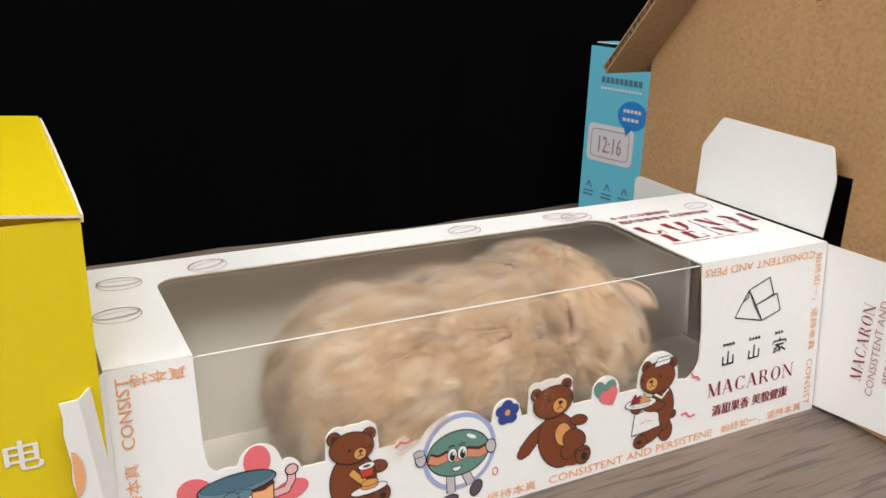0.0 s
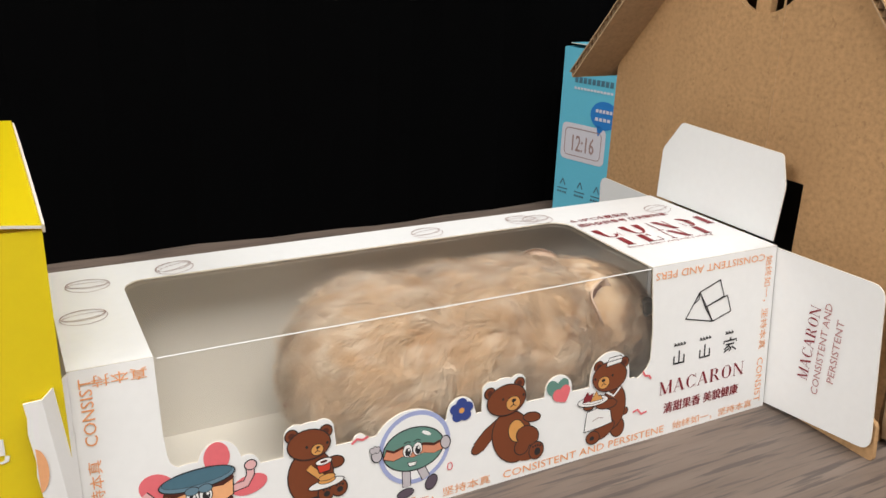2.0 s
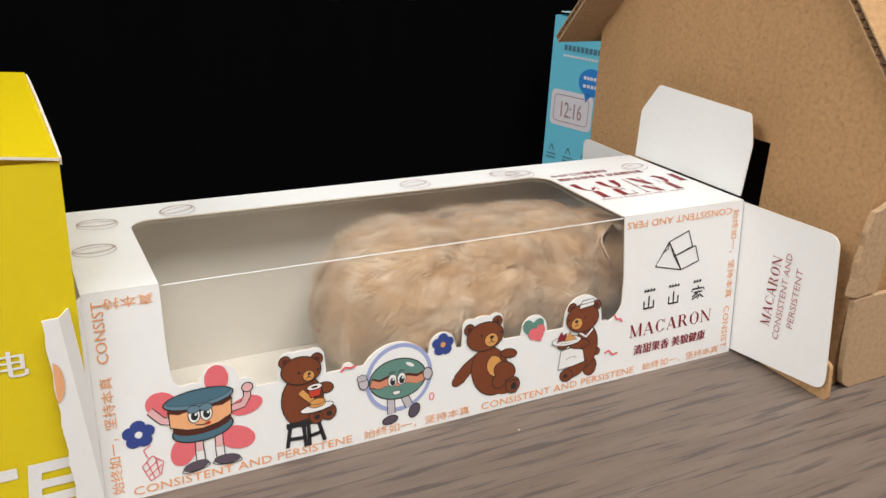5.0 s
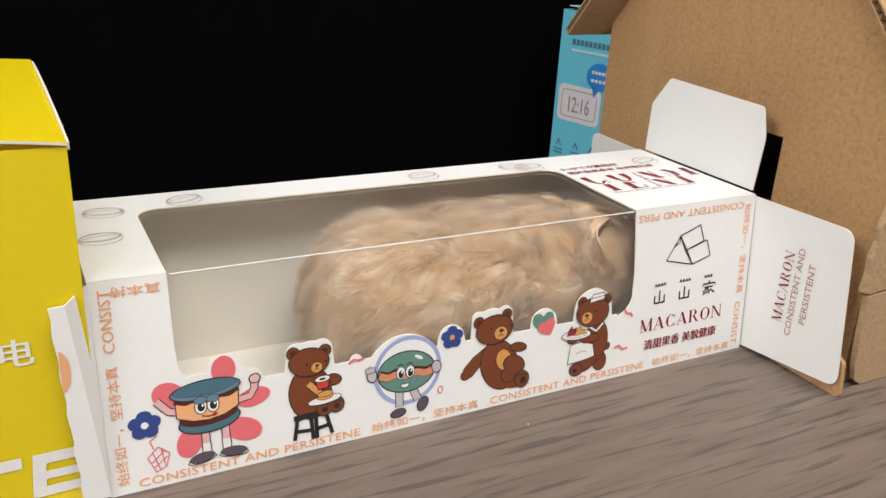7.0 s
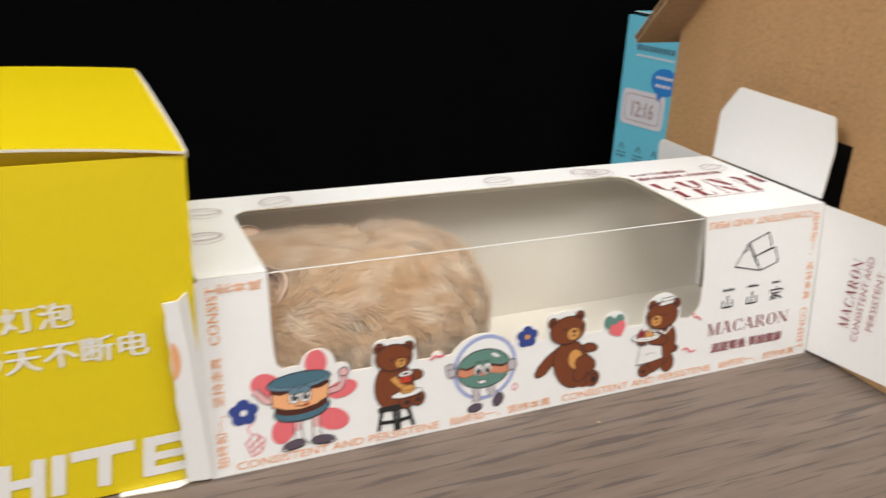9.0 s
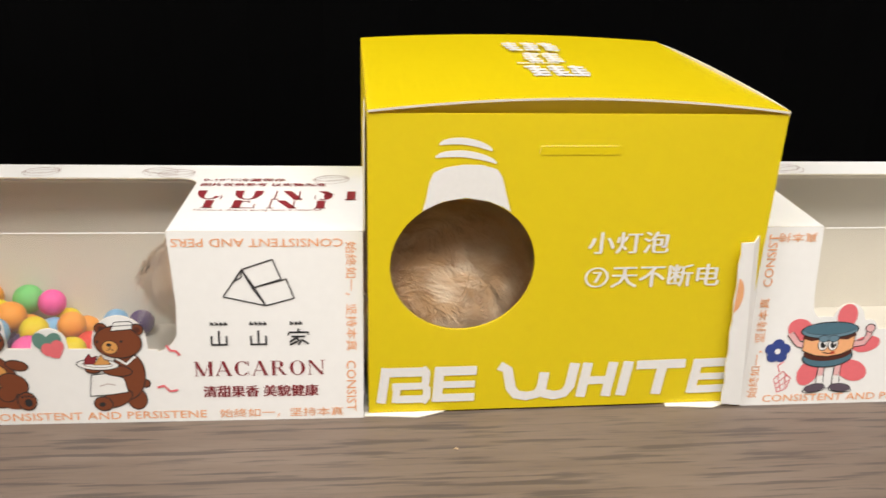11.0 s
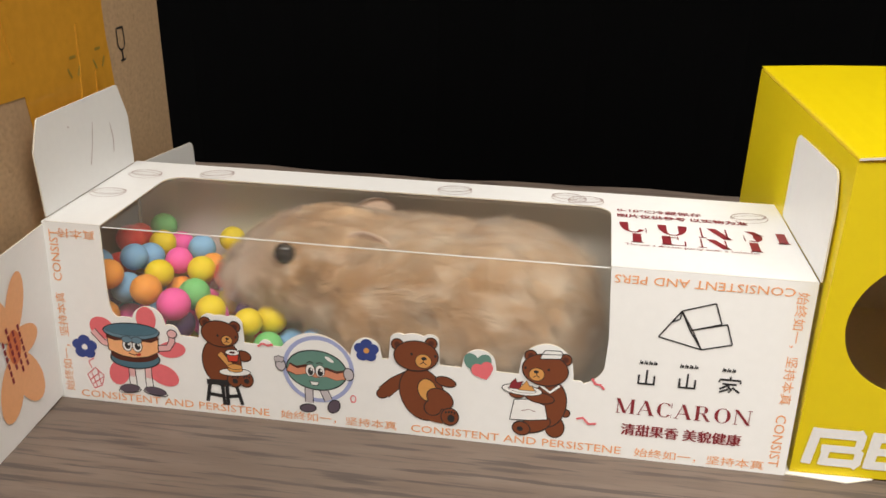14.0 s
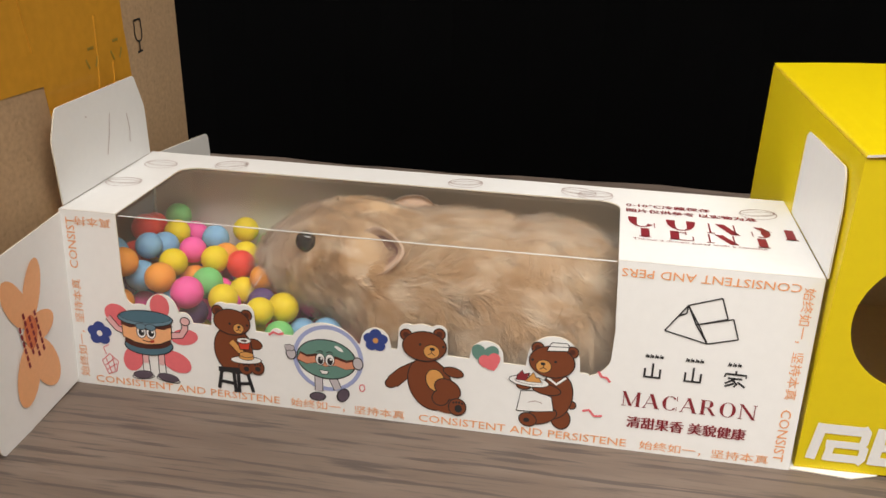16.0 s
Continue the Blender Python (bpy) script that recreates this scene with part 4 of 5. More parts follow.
def yellow_box():
    box = thing("bulb_box", "glossy yellow card box with a round hole, between window boxes", "cardboard box", m=pose(-0.1262, 0.0008, 0.0008, 0, 0, 0.62))

    def front(a, b, o):
        return (a, -o, b)

    # front with a round hole
    g, n = Geo(), 72
    cx, cz, r = 0.0290, 0.0522, 0.0220
    ring, outer = [], []
    for i in range(n):
        q = 2 * math.pi * (i + 0.5) / n
        c, s = math.cos(q), math.sin(q)
        ring.append((cx + r * 1.02 * c, cz + r * s))
        k = min(((YW - cx) if c > 0 else cx) / max(1e-6, abs(c)), ((YH - cz) if s > 0 else cz) / max(1e-6, abs(s)))
        outer.append((cx + c * k, cz + s * k))
    for i in range(n):
        j = (i + 1) % n
        quad = [outer[i], outer[j], ring[j], ring[i]]
        g.face([front(a, b, 0) for a, b in quad], YELLOW)
        g.face([front(a, b, -CARD) for a, b in quad[::-1]], GREYCARD)
        g.face([front(*ring[i], 0), front(*ring[j], 0), front(*ring[j], -0.0007), front(*ring[i], -0.0007)], YELLOW)
    for a, b in (((0, 0), (0, YH)), ((0, YH), (YW, YH)), ((YW, YH), (YW, 0)), ((YW, 0), (0, 0))):
        g.face([front(*a, 0), front(*b, 0), front(*b, -CARD), front(*a, -CARD)], YELLOW)
    for cx2, cz2 in ((0, 0), (0, YH), (YW, 0), (YW, YH)):
        near = min(range(n), key=lambda i: (outer[i][0] - cx2) ** 2 + (outer[i][1] - cz2) ** 2)
        for j in (near - 1, near):
            a, b = outer[j % n], outer[(j + 1) % n]
            if a[0] != b[0] and a[1] != b[1]:
                g.face([front(*a, 0), front(*b, 0), front(cx2, cz2, 0)], YELLOW)
                g.face([front(*b, -CARD), front(*a, -CARD), front(cx2, cz2, -CARD)], GREYCARD)
    fp = part("front_panel", g, box, "yellow card panel with a round hole")
    # print
    g = Geo()
    g.face([front(a * MM, b * MM, 0.0002) for a, b in [(16.0, 70.4), (16.9, 73.2), (18.0, 79.6), (19.2, 82.4), (22.4, 84.0), (28, 84.9), (33.4, 84.8), (38.0, 83.4), (39.6, 81.0), (41.0, 76), (42.8, 69.9), (40.4, 71.6), (36, 73.4), (29, 74.6), (22, 73.4), (18.6, 71.8)]], CREAM)
    for c0, b0, wd in ((28.6, 86.6, 9.0), (28.4, 90.4, 7.8)):
        top = [(c0 - wd + 2 * wd * k / 14, b0 + 2.5 * math.sin(math.pi * k / 14) ** 0.6 - 0.15 * (k - 7) * 0.9) for k in range(15)]
        low = [(c0 - wd + 2 * wd * k / 14, b0 - 0.6 + 1.0 * math.sin(math.pi * k / 14) - 0.15 * (k - 7) * 0.9) for k in range(14, -1, -1)]
        g.face([front(a * MM, b * MM, 0.0002) for a, b in top + low], CREAM)
    part("bulb_print", g, fp, "white printed bulb cap")
    g = Geo()
    for letter in BLOCK_LETTERS:
        for k, (pts, w) in enumerate(letter):
            g.face([front(a * MM, b * MM, 0.0002 + k * 0.00002) for a, b in stroke(pts, w)], CREAM)
    part("front_lettering", g, fp, "wide white block lettering")
    g = Geo()
    lettering(g, "\u5c0f\u706f\u6ce1", 0.0678, 0.0558, 0.0258, 0.0073, front, 0.0002, CREAM, bold=0.00018)
    part("front_lettering", g, fp, "white printed lettering")
    g = Geo()
    lettering(g, "\u2466\u5929\u4e0d\u65ad\u7535", 0.0678, 0.0440, 0.0440, 0.0078, front, 0.0002, CREAM, bold=0.00018)
    part("front_lettering", g, fp, "white printed lettering")
    g = Geo()
    g.prism(rounded([(0.0504, 0.0878), (0.0746, 0.0878), (0.0746, 0.0905), (0.0504, 0.0905)], 0.0006), front, 0, 0.0002, YELLOW, CUT)
    part("locking_tab", g, fp)

    def arch(u):
        return 0.0038 * (1 - (2 * u / YW - 1) ** 2)

    # arched lid with a slit above the front
    g, tuck, n = Geo(), Geo(), 24
    for o, mt, flip in ((0.0011, YELLOW, 0), (0.0004, YELLOW, 1)):
        for i in range(n):
            a, b = YW * i / n, YW * (i + 1) / n
            q = [(a, -0.0006, YH + o + arch(a)), (b, -0.0006, YH + o + arch(b)), (b, YD, YH + o + arch(b) * 0.55), (a, YD, YH + o + arch(a) * 0.55)]
            g.face(q[::-1] if flip else q, mt)
    for i in range(n):
        a, b = YW * i / n, YW * (i + 1) / n
        g.face([(a, -0.0006, YH + 0.0004 + arch(a)), (b, -0.0006, YH + 0.0004 + arch(b)), (b, -0.0006, YH + 0.0011 + arch(b)), (a, -0.0006, YH + 0.0011 + arch(a))], CUT)
        tuck.face([(a, 0.003, YH - 0.006), (b, 0.003, YH - 0.006), (b, 0.003, YH + 0.0004 + arch(b)), (a, 0.003, YH + 0.0004 + arch(a))], YELLOW)
    lid = part("lid", g, box, "arched yellow card lid")
    bm = bmesh.new()
    bm.from_mesh(lid.data)
    bmesh.ops.remove_doubles(bm, verts=bm.verts, dist=0.00002)
    bm.to_mesh(lid.data)
    bm.free()
    part("tuck_flap", tuck, lid)
    g = Geo()

    def on_lid(a, b, o):
        return (a, b, YH + 0.0013 + arch(a) * 0.93 + o)
    rl = random.Random(5)
    for x0, y0, x1 in ((0.0530, 0.030, 0.0735), (0.0560, 0.053, 0.0705), (0.0525, 0.074, 0.0735)):
        for c in range(2 if x1 - x0 < 0.016 else 3):
            a0 = x0 + c * 0.0070
            for k in range(4):
                b0 = y0 + k * 0.0042
                a = a0 + rl.uniform(0, 0.0012)
                g.face([on_lid(p, q, k * 0.00002) for p, q in ((a, b0), (a + rl.uniform(0.0045, 0.0062), b0), (a + 0.0056, b0 + 0.0028), (a, b0 + 0.0028))], CREAM)
            g.face([on_lid(p, q, 0.0001) for p, q in ((a0 + 0.0022, y0), (a0 + 0.0036, y0), (a0 + 0.0038, y0 + 0.0165), (a0 + 0.0024, y0 + 0.0165))], CREAM)
    bars(g, 0.0520, 0.0500, 0.0150, 0.0016, 9, on_lid, 0.0, CREAM)
    part("lid_print", g, lid, "white printed blocks of small writing")
    # sides open to the window boxes
    for name, x0, s in (("left_panel", 0.0, 1), ("right_panel", YW, -1)):
        g = Geo()

        def side(a, b, o, x0=x0, s=s):
            return (x0 + s * o, a, b)
        g.prism([(0.0005, 0), (0.0085, 0), (0.0085, 0.058), (0.068, 0.058), (0.068, 0), (YD, 0), (YD, YH), (0.0005, YH)], side, CARD, 0.0, YELLOW, YELLOW, GREYCARD)
        part(name, g, box, "yellow card side cut open for the tunnel")
    g = Geo()
    g.prism([(0, 0), (YW, 0), (YW, YH), (0, YH)], lambda a, b, o: (a, YD + o, b), -CARD, 0, YELLOW, YELLOW, GREYCARD)
    part("back_panel", g, box)
    g = Geo()
    g.prism([(0.0005, 0.0005), (YW - 0.0005, 0.0005), (YW - 0.0005, YD - 0.0005), (0.0005, YD - 0.0005)], on_base, 0.0, 0.0005, GREYCARD, CUT, YELLOW)
    part("bottom_panel", g, box)
    # raw edge of the dust flap that stands a little proud of the lid
    g = Geo()
    pts = [(0.001, YH - 0.001)] + [(0.001 + (YD - 0.003) * i / 10, YH + 0.0008 + 0.0012 * math.sin(math.pi * i / 10) ** 0.6) for i in range(11)] + [(YD - 0.002, YH - 0.001)]
    g.prism(pts, lambda a, b, o: (YW + 0.0004 + o, a, b), -0.0003, 0.0003, YELLOW, CUT, CUT)
    part("dust_flap", g, box, "raw white edge of a card flap")
    return box


yellow_box()

# ---------------------------------------------------------------- kraft house
HX, HY0, HY1, EAVE, PEAK, HLEN = 0.2560, -0.0360, 0.1260, 0.1120, 0.2060, 0.150
BOARD = 0.003


def house():
    ob = thing("cardboard_house", "brown corrugated cardboard house with a gable and roof overhang", "pet house")
    mid = (HY0 + HY1) / 2
    # gable wall made of pieces round the doorway and the two half-moon vents
    def wall(a, b, o):
        return (HX - o, a, b)
    dy0, dy1, dz = 0.0125, 0.082, 0.0830
    vc, vz, vr = mid, 0.1610, 0.0190
    arc = [(vr * math.cos(q), vz + vr * math.sin(q)) for q in (radians(-90 + 180 * i / 18) for i in range(19))]
    for s, ye, yd in ((-1, HY0, dy0), (1, HY1, dy1)):
        poly = [(ye, 0), (yd, 0), (yd, dz), (vc, dz)] + [(vc + s * a, b) for a, b in arc] + [(vc, PEAK), (ye, EAVE)]
        g = Geo()
        g.prism(poly if s > 0 else poly[::-1], wall, -BOARD, 0, KRAFT, KRAFT, KRAFT)
        part("gable_wall", g, ob, "kraft board gable half with part of the doorway")
    g = Geo()
    g.prism([(vc + 0.0035, vz - vr - 0.002), (vc - 0.0035, vz - vr - 0.002), (vc - 0.0035, vz + vr + 0.002), (vc + 0.0035, vz + vr + 0.002)], wall, -BOARD - 0.0004, -0.0004, KRAFT, KRAFT)
    part("vent_bar", g, ob, "kraft board bar across the round vent")
    g = Geo()
    g.prism([(0.0325, dz + 0.004), (0.0334, dz + 0.004), (0.0350, 0.1480), (0.0341, 0.1480)], wall, 0.0, 0.00035, KRAFT, KRAFTDARK)
    part("crease", g, ob, "faint raised crease in the kraft board")
    # far gable, sides, floor
    g = Geo()
    g.prism([(HY0, 0), (HY1, 0), (HY1, EAVE), (mid, PEAK), (HY0, EAVE)], lambda a, b, o: (HX + HLEN + o, a, b), -BOARD, 0, KRAFT, KRAFT)
    part("rear_wall", g, ob)
    for y, s in ((HY0, 1), (HY1 - BOARD, 1)):
        g = Geo()
        g.prism([(HX + BOARD, 0), (HX + HLEN - BOARD, 0), (HX + HLEN - BOARD, EAVE), (HX + BOARD, EAVE)], lambda a, b, o, y=y: (a, y + o, b), 0, BOARD, KRAFT, KRAFT)
        part("side_wall", g, ob)
    # locking tongues that stick through the front corner
    for ragged in ([(0.2496, 0.0400), (0.2503, 0.0470), (0.2499, 0.0530), (0.2512, 0.0590), (0.2509, 0.0640), (0.2528, 0.0716), (0.2560, 0.0722), (0.2640, 0.0760), (0.2640, 0.0400), (0.2535, 0.0388)],
                   [(0.2610, 0.0004), (0.2572, 0.0030), (0.2556, 0.0090), (0.2542, 0.0200), (0.2530, 0.0376), (0.2560, 0.0384), (0.2900, 0.0380), (0.2900, 0.0004)]):
        g = Geo()
        g.prism(ragged, lambda a, b, o: (a, HY0 - 0.0030 + o, b), -0.0014, 0.0010, KRAFT, KRAFTDARK)
        part("locking_tongue", g, ob, "torn kraft board tongue folded round the corner")
    # roof boards overhang the gable, with fluted raw edges
    for s, name in ((-1, "near"), (1, "far")):
        ye = HY0 if s < 0 else HY1
        d = Vector((0, ye - mid, EAVE - PEAK)).normalized()
        nrm = Vector((0, -d.z * (1 if s > 0 else -1), abs(d.y)))
        run = (Vector((0, ye - mid, EAVE - PEAK))).length + (0.008 if s > 0 else 0.006)
        x0, x1 = HX - (0.022 if s > 0 else 0.004), HX + HLEN + 0.012
        base = Vector((0, mid, PEAK))
        g = Geo()
        def at(a, b, o, d=d, nrm=nrm, base=base):
            return tuple(Vector((a, 0, 0)) + base + d * b + nrm * o)
        g.prism([(x0, 0), (x1, 0), (x1, run), (x0, run)], at, 0.0, 0.0006, KRAFT, KRAFTDARK)
        g.prism([(x0, 0), (x1, 0), (x1, run), (x0, run)], at, 0.0030, 0.0036, KRAFT, KRAFTDARK)
        k = int(run / 0.0035)
        zig = [(run * i / (2 * k), 0.0008 + 0.002 * (i % 2)) for i in range(2 * k + 1)]
        for i in range(2 * k):
            (b0, o0), (b1, o1) = zig[i], zig[i + 1]
            g.face([at(x0, b0, o0), at(x0, b1, o1), at(x1, b1, o1), at(x1, b0, o0)], KRAFTDARK)
        part("roof_board", g, ob, "kraft board roof with a fluted raw edge")
    # board under the folded flap at the doorway
    g = Geo()
    g.prism(rounded([(0.004, 0.0), (-0.0440, 0.0), (-0.0425, 0.014), (0.006, 0.030)], 0.002), lambda a, b, o: (0.2448 + o, a, b), 0.0, 0.0018, KRAFT, KRAFT)
    part("door_board", g, ob, "kraft board strip beside the doorway")
    # near-black sheet behind the doorway, its colour standing for the shade in there
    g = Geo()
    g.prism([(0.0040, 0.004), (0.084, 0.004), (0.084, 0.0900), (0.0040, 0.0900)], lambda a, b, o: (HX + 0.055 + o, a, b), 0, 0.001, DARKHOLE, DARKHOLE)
    part("doorway_shade_sheet", g, ob, "near-black sheet standing for the shade inside the doorway")
    return ob


house()


def blue_box():
    ob = thing("blue_box", "pale blue card box with a printed clock display", "cardboard box", m=pose(0.3063, 0.2383, 0, 0, 0, -76))
    w, d, h = 0.072, 0.045, 0.1063
    panels = []
    for poly, at in (([(0, 0), (w, 0), (w, h), (0, h)], lambda a, b, o: (a, -o, b)), ([(0, 0), (w, 0), (w, h), (0, h)], lambda a, b, o: (a, d + o, b)),
                     ([(0.0004, 0), (d, 0), (d, h), (0.0004, h)], lambda a, b, o: (-o, a, b)), ([(0.0004, 0), (d, 0), (d, h), (0.0004, h)], lambda a, b, o: (w + o, a, b)),
                     ([(0, 0.0004), (w, 0.0004), (w, d), (0, d)], lambda a, b, o: (a, b, h - 0.0015 + o))):
        g = Geo()
        g.prism(poly, at, -CARD, 0, BLUECARD, BLUECARD)
        panels.append(part("panel", g, ob))
    body = panels[0]

    def at(a, b, o):
        return (a * MM, -o, b * MM)
    g = Geo()
    g.face([at(a, b, 0.0002) for a, b in rounded([(3, 38), (37, 38), (37, 61), (3, 61)], 4)], SCREEN)
    line_loop(g, [(a, b) for a, b in rounded([(6, 41), (34, 41), (34, 58), (6, 58)], 3, 3)], 0.5, at, 0.0004, SCRIBE)
    part("display_print", g, body, "pale printed clock display")
    g = Geo()
    lettering(g, "12:16", 12, 44, 17, 10, lambda a, b, o: at(a, b, o), 0.0005, SCRIBE, bold=0.1)
    part("display_digits", g, body, "black printed digits")
    g = Geo()
    g.face([at(a, b, 0.0003) for a, b in disc(34.5, 69, 10.5, 8.5, 26)], MARK)
    g.face([at(a, b, 0.0003) for a, b in [(29, 63), (35, 61), (31, 56)]], MARK)
    bars(g, 28, 70.5, 13, 2, 5, at, 0.0005, SCREEN), bars(g, 28, 65.5, 12, 2, 4, at, 0.0005, SCREEN)
    part("speech_bubble_print", g, body, "bright blue printed bubble with bars")
    g = Geo()
    bars(g, 10, 86, 30, 3.4, 9, at, 0.0003, TEAL)
    part("small_print", g, body, "dark printed bars")
    g = Geo()
    bars(g, 10, 82, 30, 1.3, 12, at, 0.0003, SCREEN)
    part("pale_print", g, body, "thin pale printed bars")
    for c in (7, 21, 34):
        g = Geo()
        for pts in ([(c - 2, 21), (c, 25), (c + 2, 21)], [(c - 4, 18.5), (c + 4, 18.5)]):
            line_loop(g, pts, 0.8, at, 0.0003, TEAL, False)
        bars(g, c - 4, 15.5, 8, 1.2, 4, at, 0.0003, TEAL)
        part("printed_mark", g, body, "small dark printed mark over bars")
    # open lid leaning back
    g = Geo()
    g.prism([(0.001, d), (w - 0.001, d), (w - 0.001, 0.004), (0.001, 0.004)], lambda a, b, o: (a, b, h + 0.0005 + (d - b) * 0.03 + o), 0, 0.0005, BLUECARD, CUT)
    part("lid", g, ob)


blue_box()


def carton():
    ob = thing("parcel_carton", "worn brown parcel carton sealed with amber tape", "cardboard box", m=pose(-0.374, -0.085, 0))
    w, d, h = 0.16, 0.205, 0.200
    panels = []
    for poly, at in (([(0, 0), (d, 0), (d, h), (0, h)], lambda a, b, o: (o, a, b)), ([(0, 0), (d, 0), (d, h), (0, h)], lambda a, b, o: (-w - o, a, b)),
                     ([(-w, 0), (-0.003, 0), (-0.003, h), (-w, h)], lambda a, b, o: (a, -o + 0.0, b)), ([(-w, 0), (-0.003, 0), (-0.003, h), (-w, h)], lambda a, b, o: (a, d + o, b)),
                     ([(-w, 0), (0, 0), (0, d), (-w, d)], lambda a, b, o: (a, b, h + o))):
        g = Geo()
        g.prism(poly, at, -0.003, 0, KRAFTDARK, KRAFTDARK)
        panels.append(part("panel", g, ob))
    body = panels[0]

    def face(a, b, o):
        return (o, a, b)
    g = Geo()
    edge = [(0.1610 + 0.0010 * math.sin(i * 1.3), h - (h - 0.062) * i / 14) for i in range(15)]
    g.prism([(0.0, h)] + [(0.0, 0.101), (0.05, 0.103), (0.106, 0.1005), (0.108, 0.086), (0.108, 0.062)] + edge[::-1], face, 0.0001, 0.0003, TAPE, TAPE)
    tape = part("tape", g, body, "glossy amber packing tape")
    for a0, b0, a1, b1 in ((0.141, 0.118, 0.138, 0.088), (0.150, 0.100, 0.146, 0.070), (0.095, 0.150, 0.103, 0.112)):
        g = Geo()
        g.prism(stroke([(a0, b0), ((a0 + a1) / 2 + 0.0008, (b0 + b1) / 2), (a1, b1)], 0.0012), face, 0.0003, 0.0007, TAPE, TAPE)
        part("tape_wrinkle", g, tape)
    g = Geo()
    cup = [(0.1686, 0.1120), (0.1684, 0.1060), (0.1694, 0.1042), (0.1712, 0.1036), (0.1730, 0.1042), (0.1738, 0.1060), (0.1736, 0.1120)]
    line_loop(g, cup, 0.0007, face, 0.0003, BLACK)
    for pts in ([(0.1712, 0.1036), (0.1712, 0.1000)], [(0.1692, 0.0998), (0.1732, 0.0998)]):
        line_loop(g, pts, 0.0008, face, 0.0003, BLACK, False)
    part("fragile_mark", g, body, "black printed goblet mark")
    g = Geo()
    for c in (0.1360, 0.1530):
        for k in range(3):
            q = radians(90 + 120 * k)
            a, b = c + 0.0034 * math.cos(q), 0.1040 + 0.0034 * math.sin(q)
            line_loop(g, [(a - 0.002 * math.sin(q), b + 0.002 * math.cos(q)), (a + 0.002 * math.sin(q), b - 0.002 * math.cos(q))], 0.0010, face, 0.0004, FADED, False)
    part("faded_print", g, body, "faded green recycling marks seen through tape")


carton()

# ---------------------------------------------------------------- foam balls
BALL_COLOURS = [("yellow", (0.86, 0.66, 0.01)), ("blue", (0.24, 0.48, 0.74)), ("red", (0.82, 0.06, 0.04)), ("green", (0.20, 0.62, 0.20)),
                ("pink", (0.95, 0.12, 0.42)), ("orange", (0.92, 0.36, 0.05)), ("purple", (0.11, 0.06, 0.20))]
BALL_WEIGHTS = (13, 9, 4, 4, 6, 3, 4)
R = 0.0051


def ball_mesh(name, colour):
    bm = bmesh.new()
    bmesh.ops.create_icosphere(bm, subdivisions=3, radius=1.0)
    me = bpy.data.meshes.new("foam_ball")
    for f in bm.faces:
        f.smooth = True
    bm.to_mesh(me)
    bm.free()
    me.materials.append(foam(name + "_foam", colour))
    return me


def pile_height(x):
    """Height of the heap along the box: high at the closed end, thinning out towards the middle."""
    return 0.0490 - 0.21 * x if x < 0.06 else max(0.0135, 0.0364 - 0.28 * (x - 0.06))


def foam_balls():
    rnd = random.Random(11)
    meshes = [ball_mesh(n, c) for n, c in BALL_COLOURS]
    placed = []
    inner0, inner1 = 0.0014, D * SQUASH - 0.0012
    tries = 0
    while len(placed) < 300 and tries < 14000:
        tries += 1
        r = R * rnd.uniform(0.92, 1.10)
        x = r + 0.001 + (0.150 - r) * rnd.random() ** 1.5
        y = rnd.uniform(inner0 + r, inner1 - r)
        near = [p for p in placed if (p[0] - x) ** 2 + (p[1] - y) ** 2 < (2.6 * R) ** 2]
        z = 0.0013 + r
        # fall, then roll off what is below
        for _ in range(12):
            top, hit = 0.0013 + r, None
            for px, py, pz, pr in placed:
                dd = (px - x) ** 2 + (py - y) ** 2
                s = r + pr
                if dd < s * s:
                    zz = pz + math.sqrt(s * s - dd)
                    if zz > top:
                        top, hit = zz, (px, py)
            z = top
            if not hit:
                break
            vx, vy = x - hit[0], y - hit[1]
            k = math.hypot(vx, vy) or 1e-6
            x = min(0.158, max(r + 0.001, x + vx / k * 0.0012))
            y = min(inner1 - r, max(inner0 + r, y + vy / k * 0.0012))
        if z + r * 0.7 > pile_height(x):
            continue
        placed.append((x, y, z, r))
    m = pose(-0.3678, 0.0029, 0, 0, 0, -0.85)
    for x, y, z, r in placed:
        k = rnd.choices(range(7), BALL_WEIGHTS)[0]
        ob = new("foam_ball", meshes[k])
        ob.matrix_basis = m @ pose(x, y + LEAN * z / H, z, rnd.uniform(0, 360), rnd.uniform(0, 360), 0) @ Matrix.Diagonal((r, r, r, 1))
        tagged(ob, BALL_COLOURS[k][0] + " foam ball in the heap inside the window box", "foam ball", "foam balls in the window box")


foam_balls()

# ---------------------------------------------------------------- hamster
COAT = [(0.0, (0.70, 0.47, 0.27)), (0.5, (0.77, 0.57, 0.37)), (1.0, (0.85, 0.68, 0.49))]
FUR = fur_mat("golden_fur", COAT, (0.86, 0.74, 0.60))
HEADFUR = fur_mat("golden_head_fur", COAT, (0.86, 0.76, 0.64), (0.88, 0.78, 0.69))
SKIN = plain("pink_skin", (0.62, 0.33, 0.27), 0.5, 0.08, 200)
EARSKIN = plain("ear_skin", (0.33, 0.19, 0.165), 0.6, 0.16, 200)
EARRIM = plain("ear_rim_down", (0.66, 0.48, 0.36), 0.8, 0.12, 300)
EYE = plain("black_eye", (0.006, 0.005, 0.005), 0.06, 0.1, 50, 0.6)


def egg(r, taper=0.0, lift=0.0):
    """An ellipsoid along x that narrows towards +x: angles -> places."""
    def f(th, ph):
        x = np.cos(th)
        k = np.sin(th) * (1 - taper * x)
        return np.stack([r[0] * x, r[1] * k * np.cos(ph), r[2] * k * np.sin(ph) + lift * x * x * (x > 0)], -1)
    return f


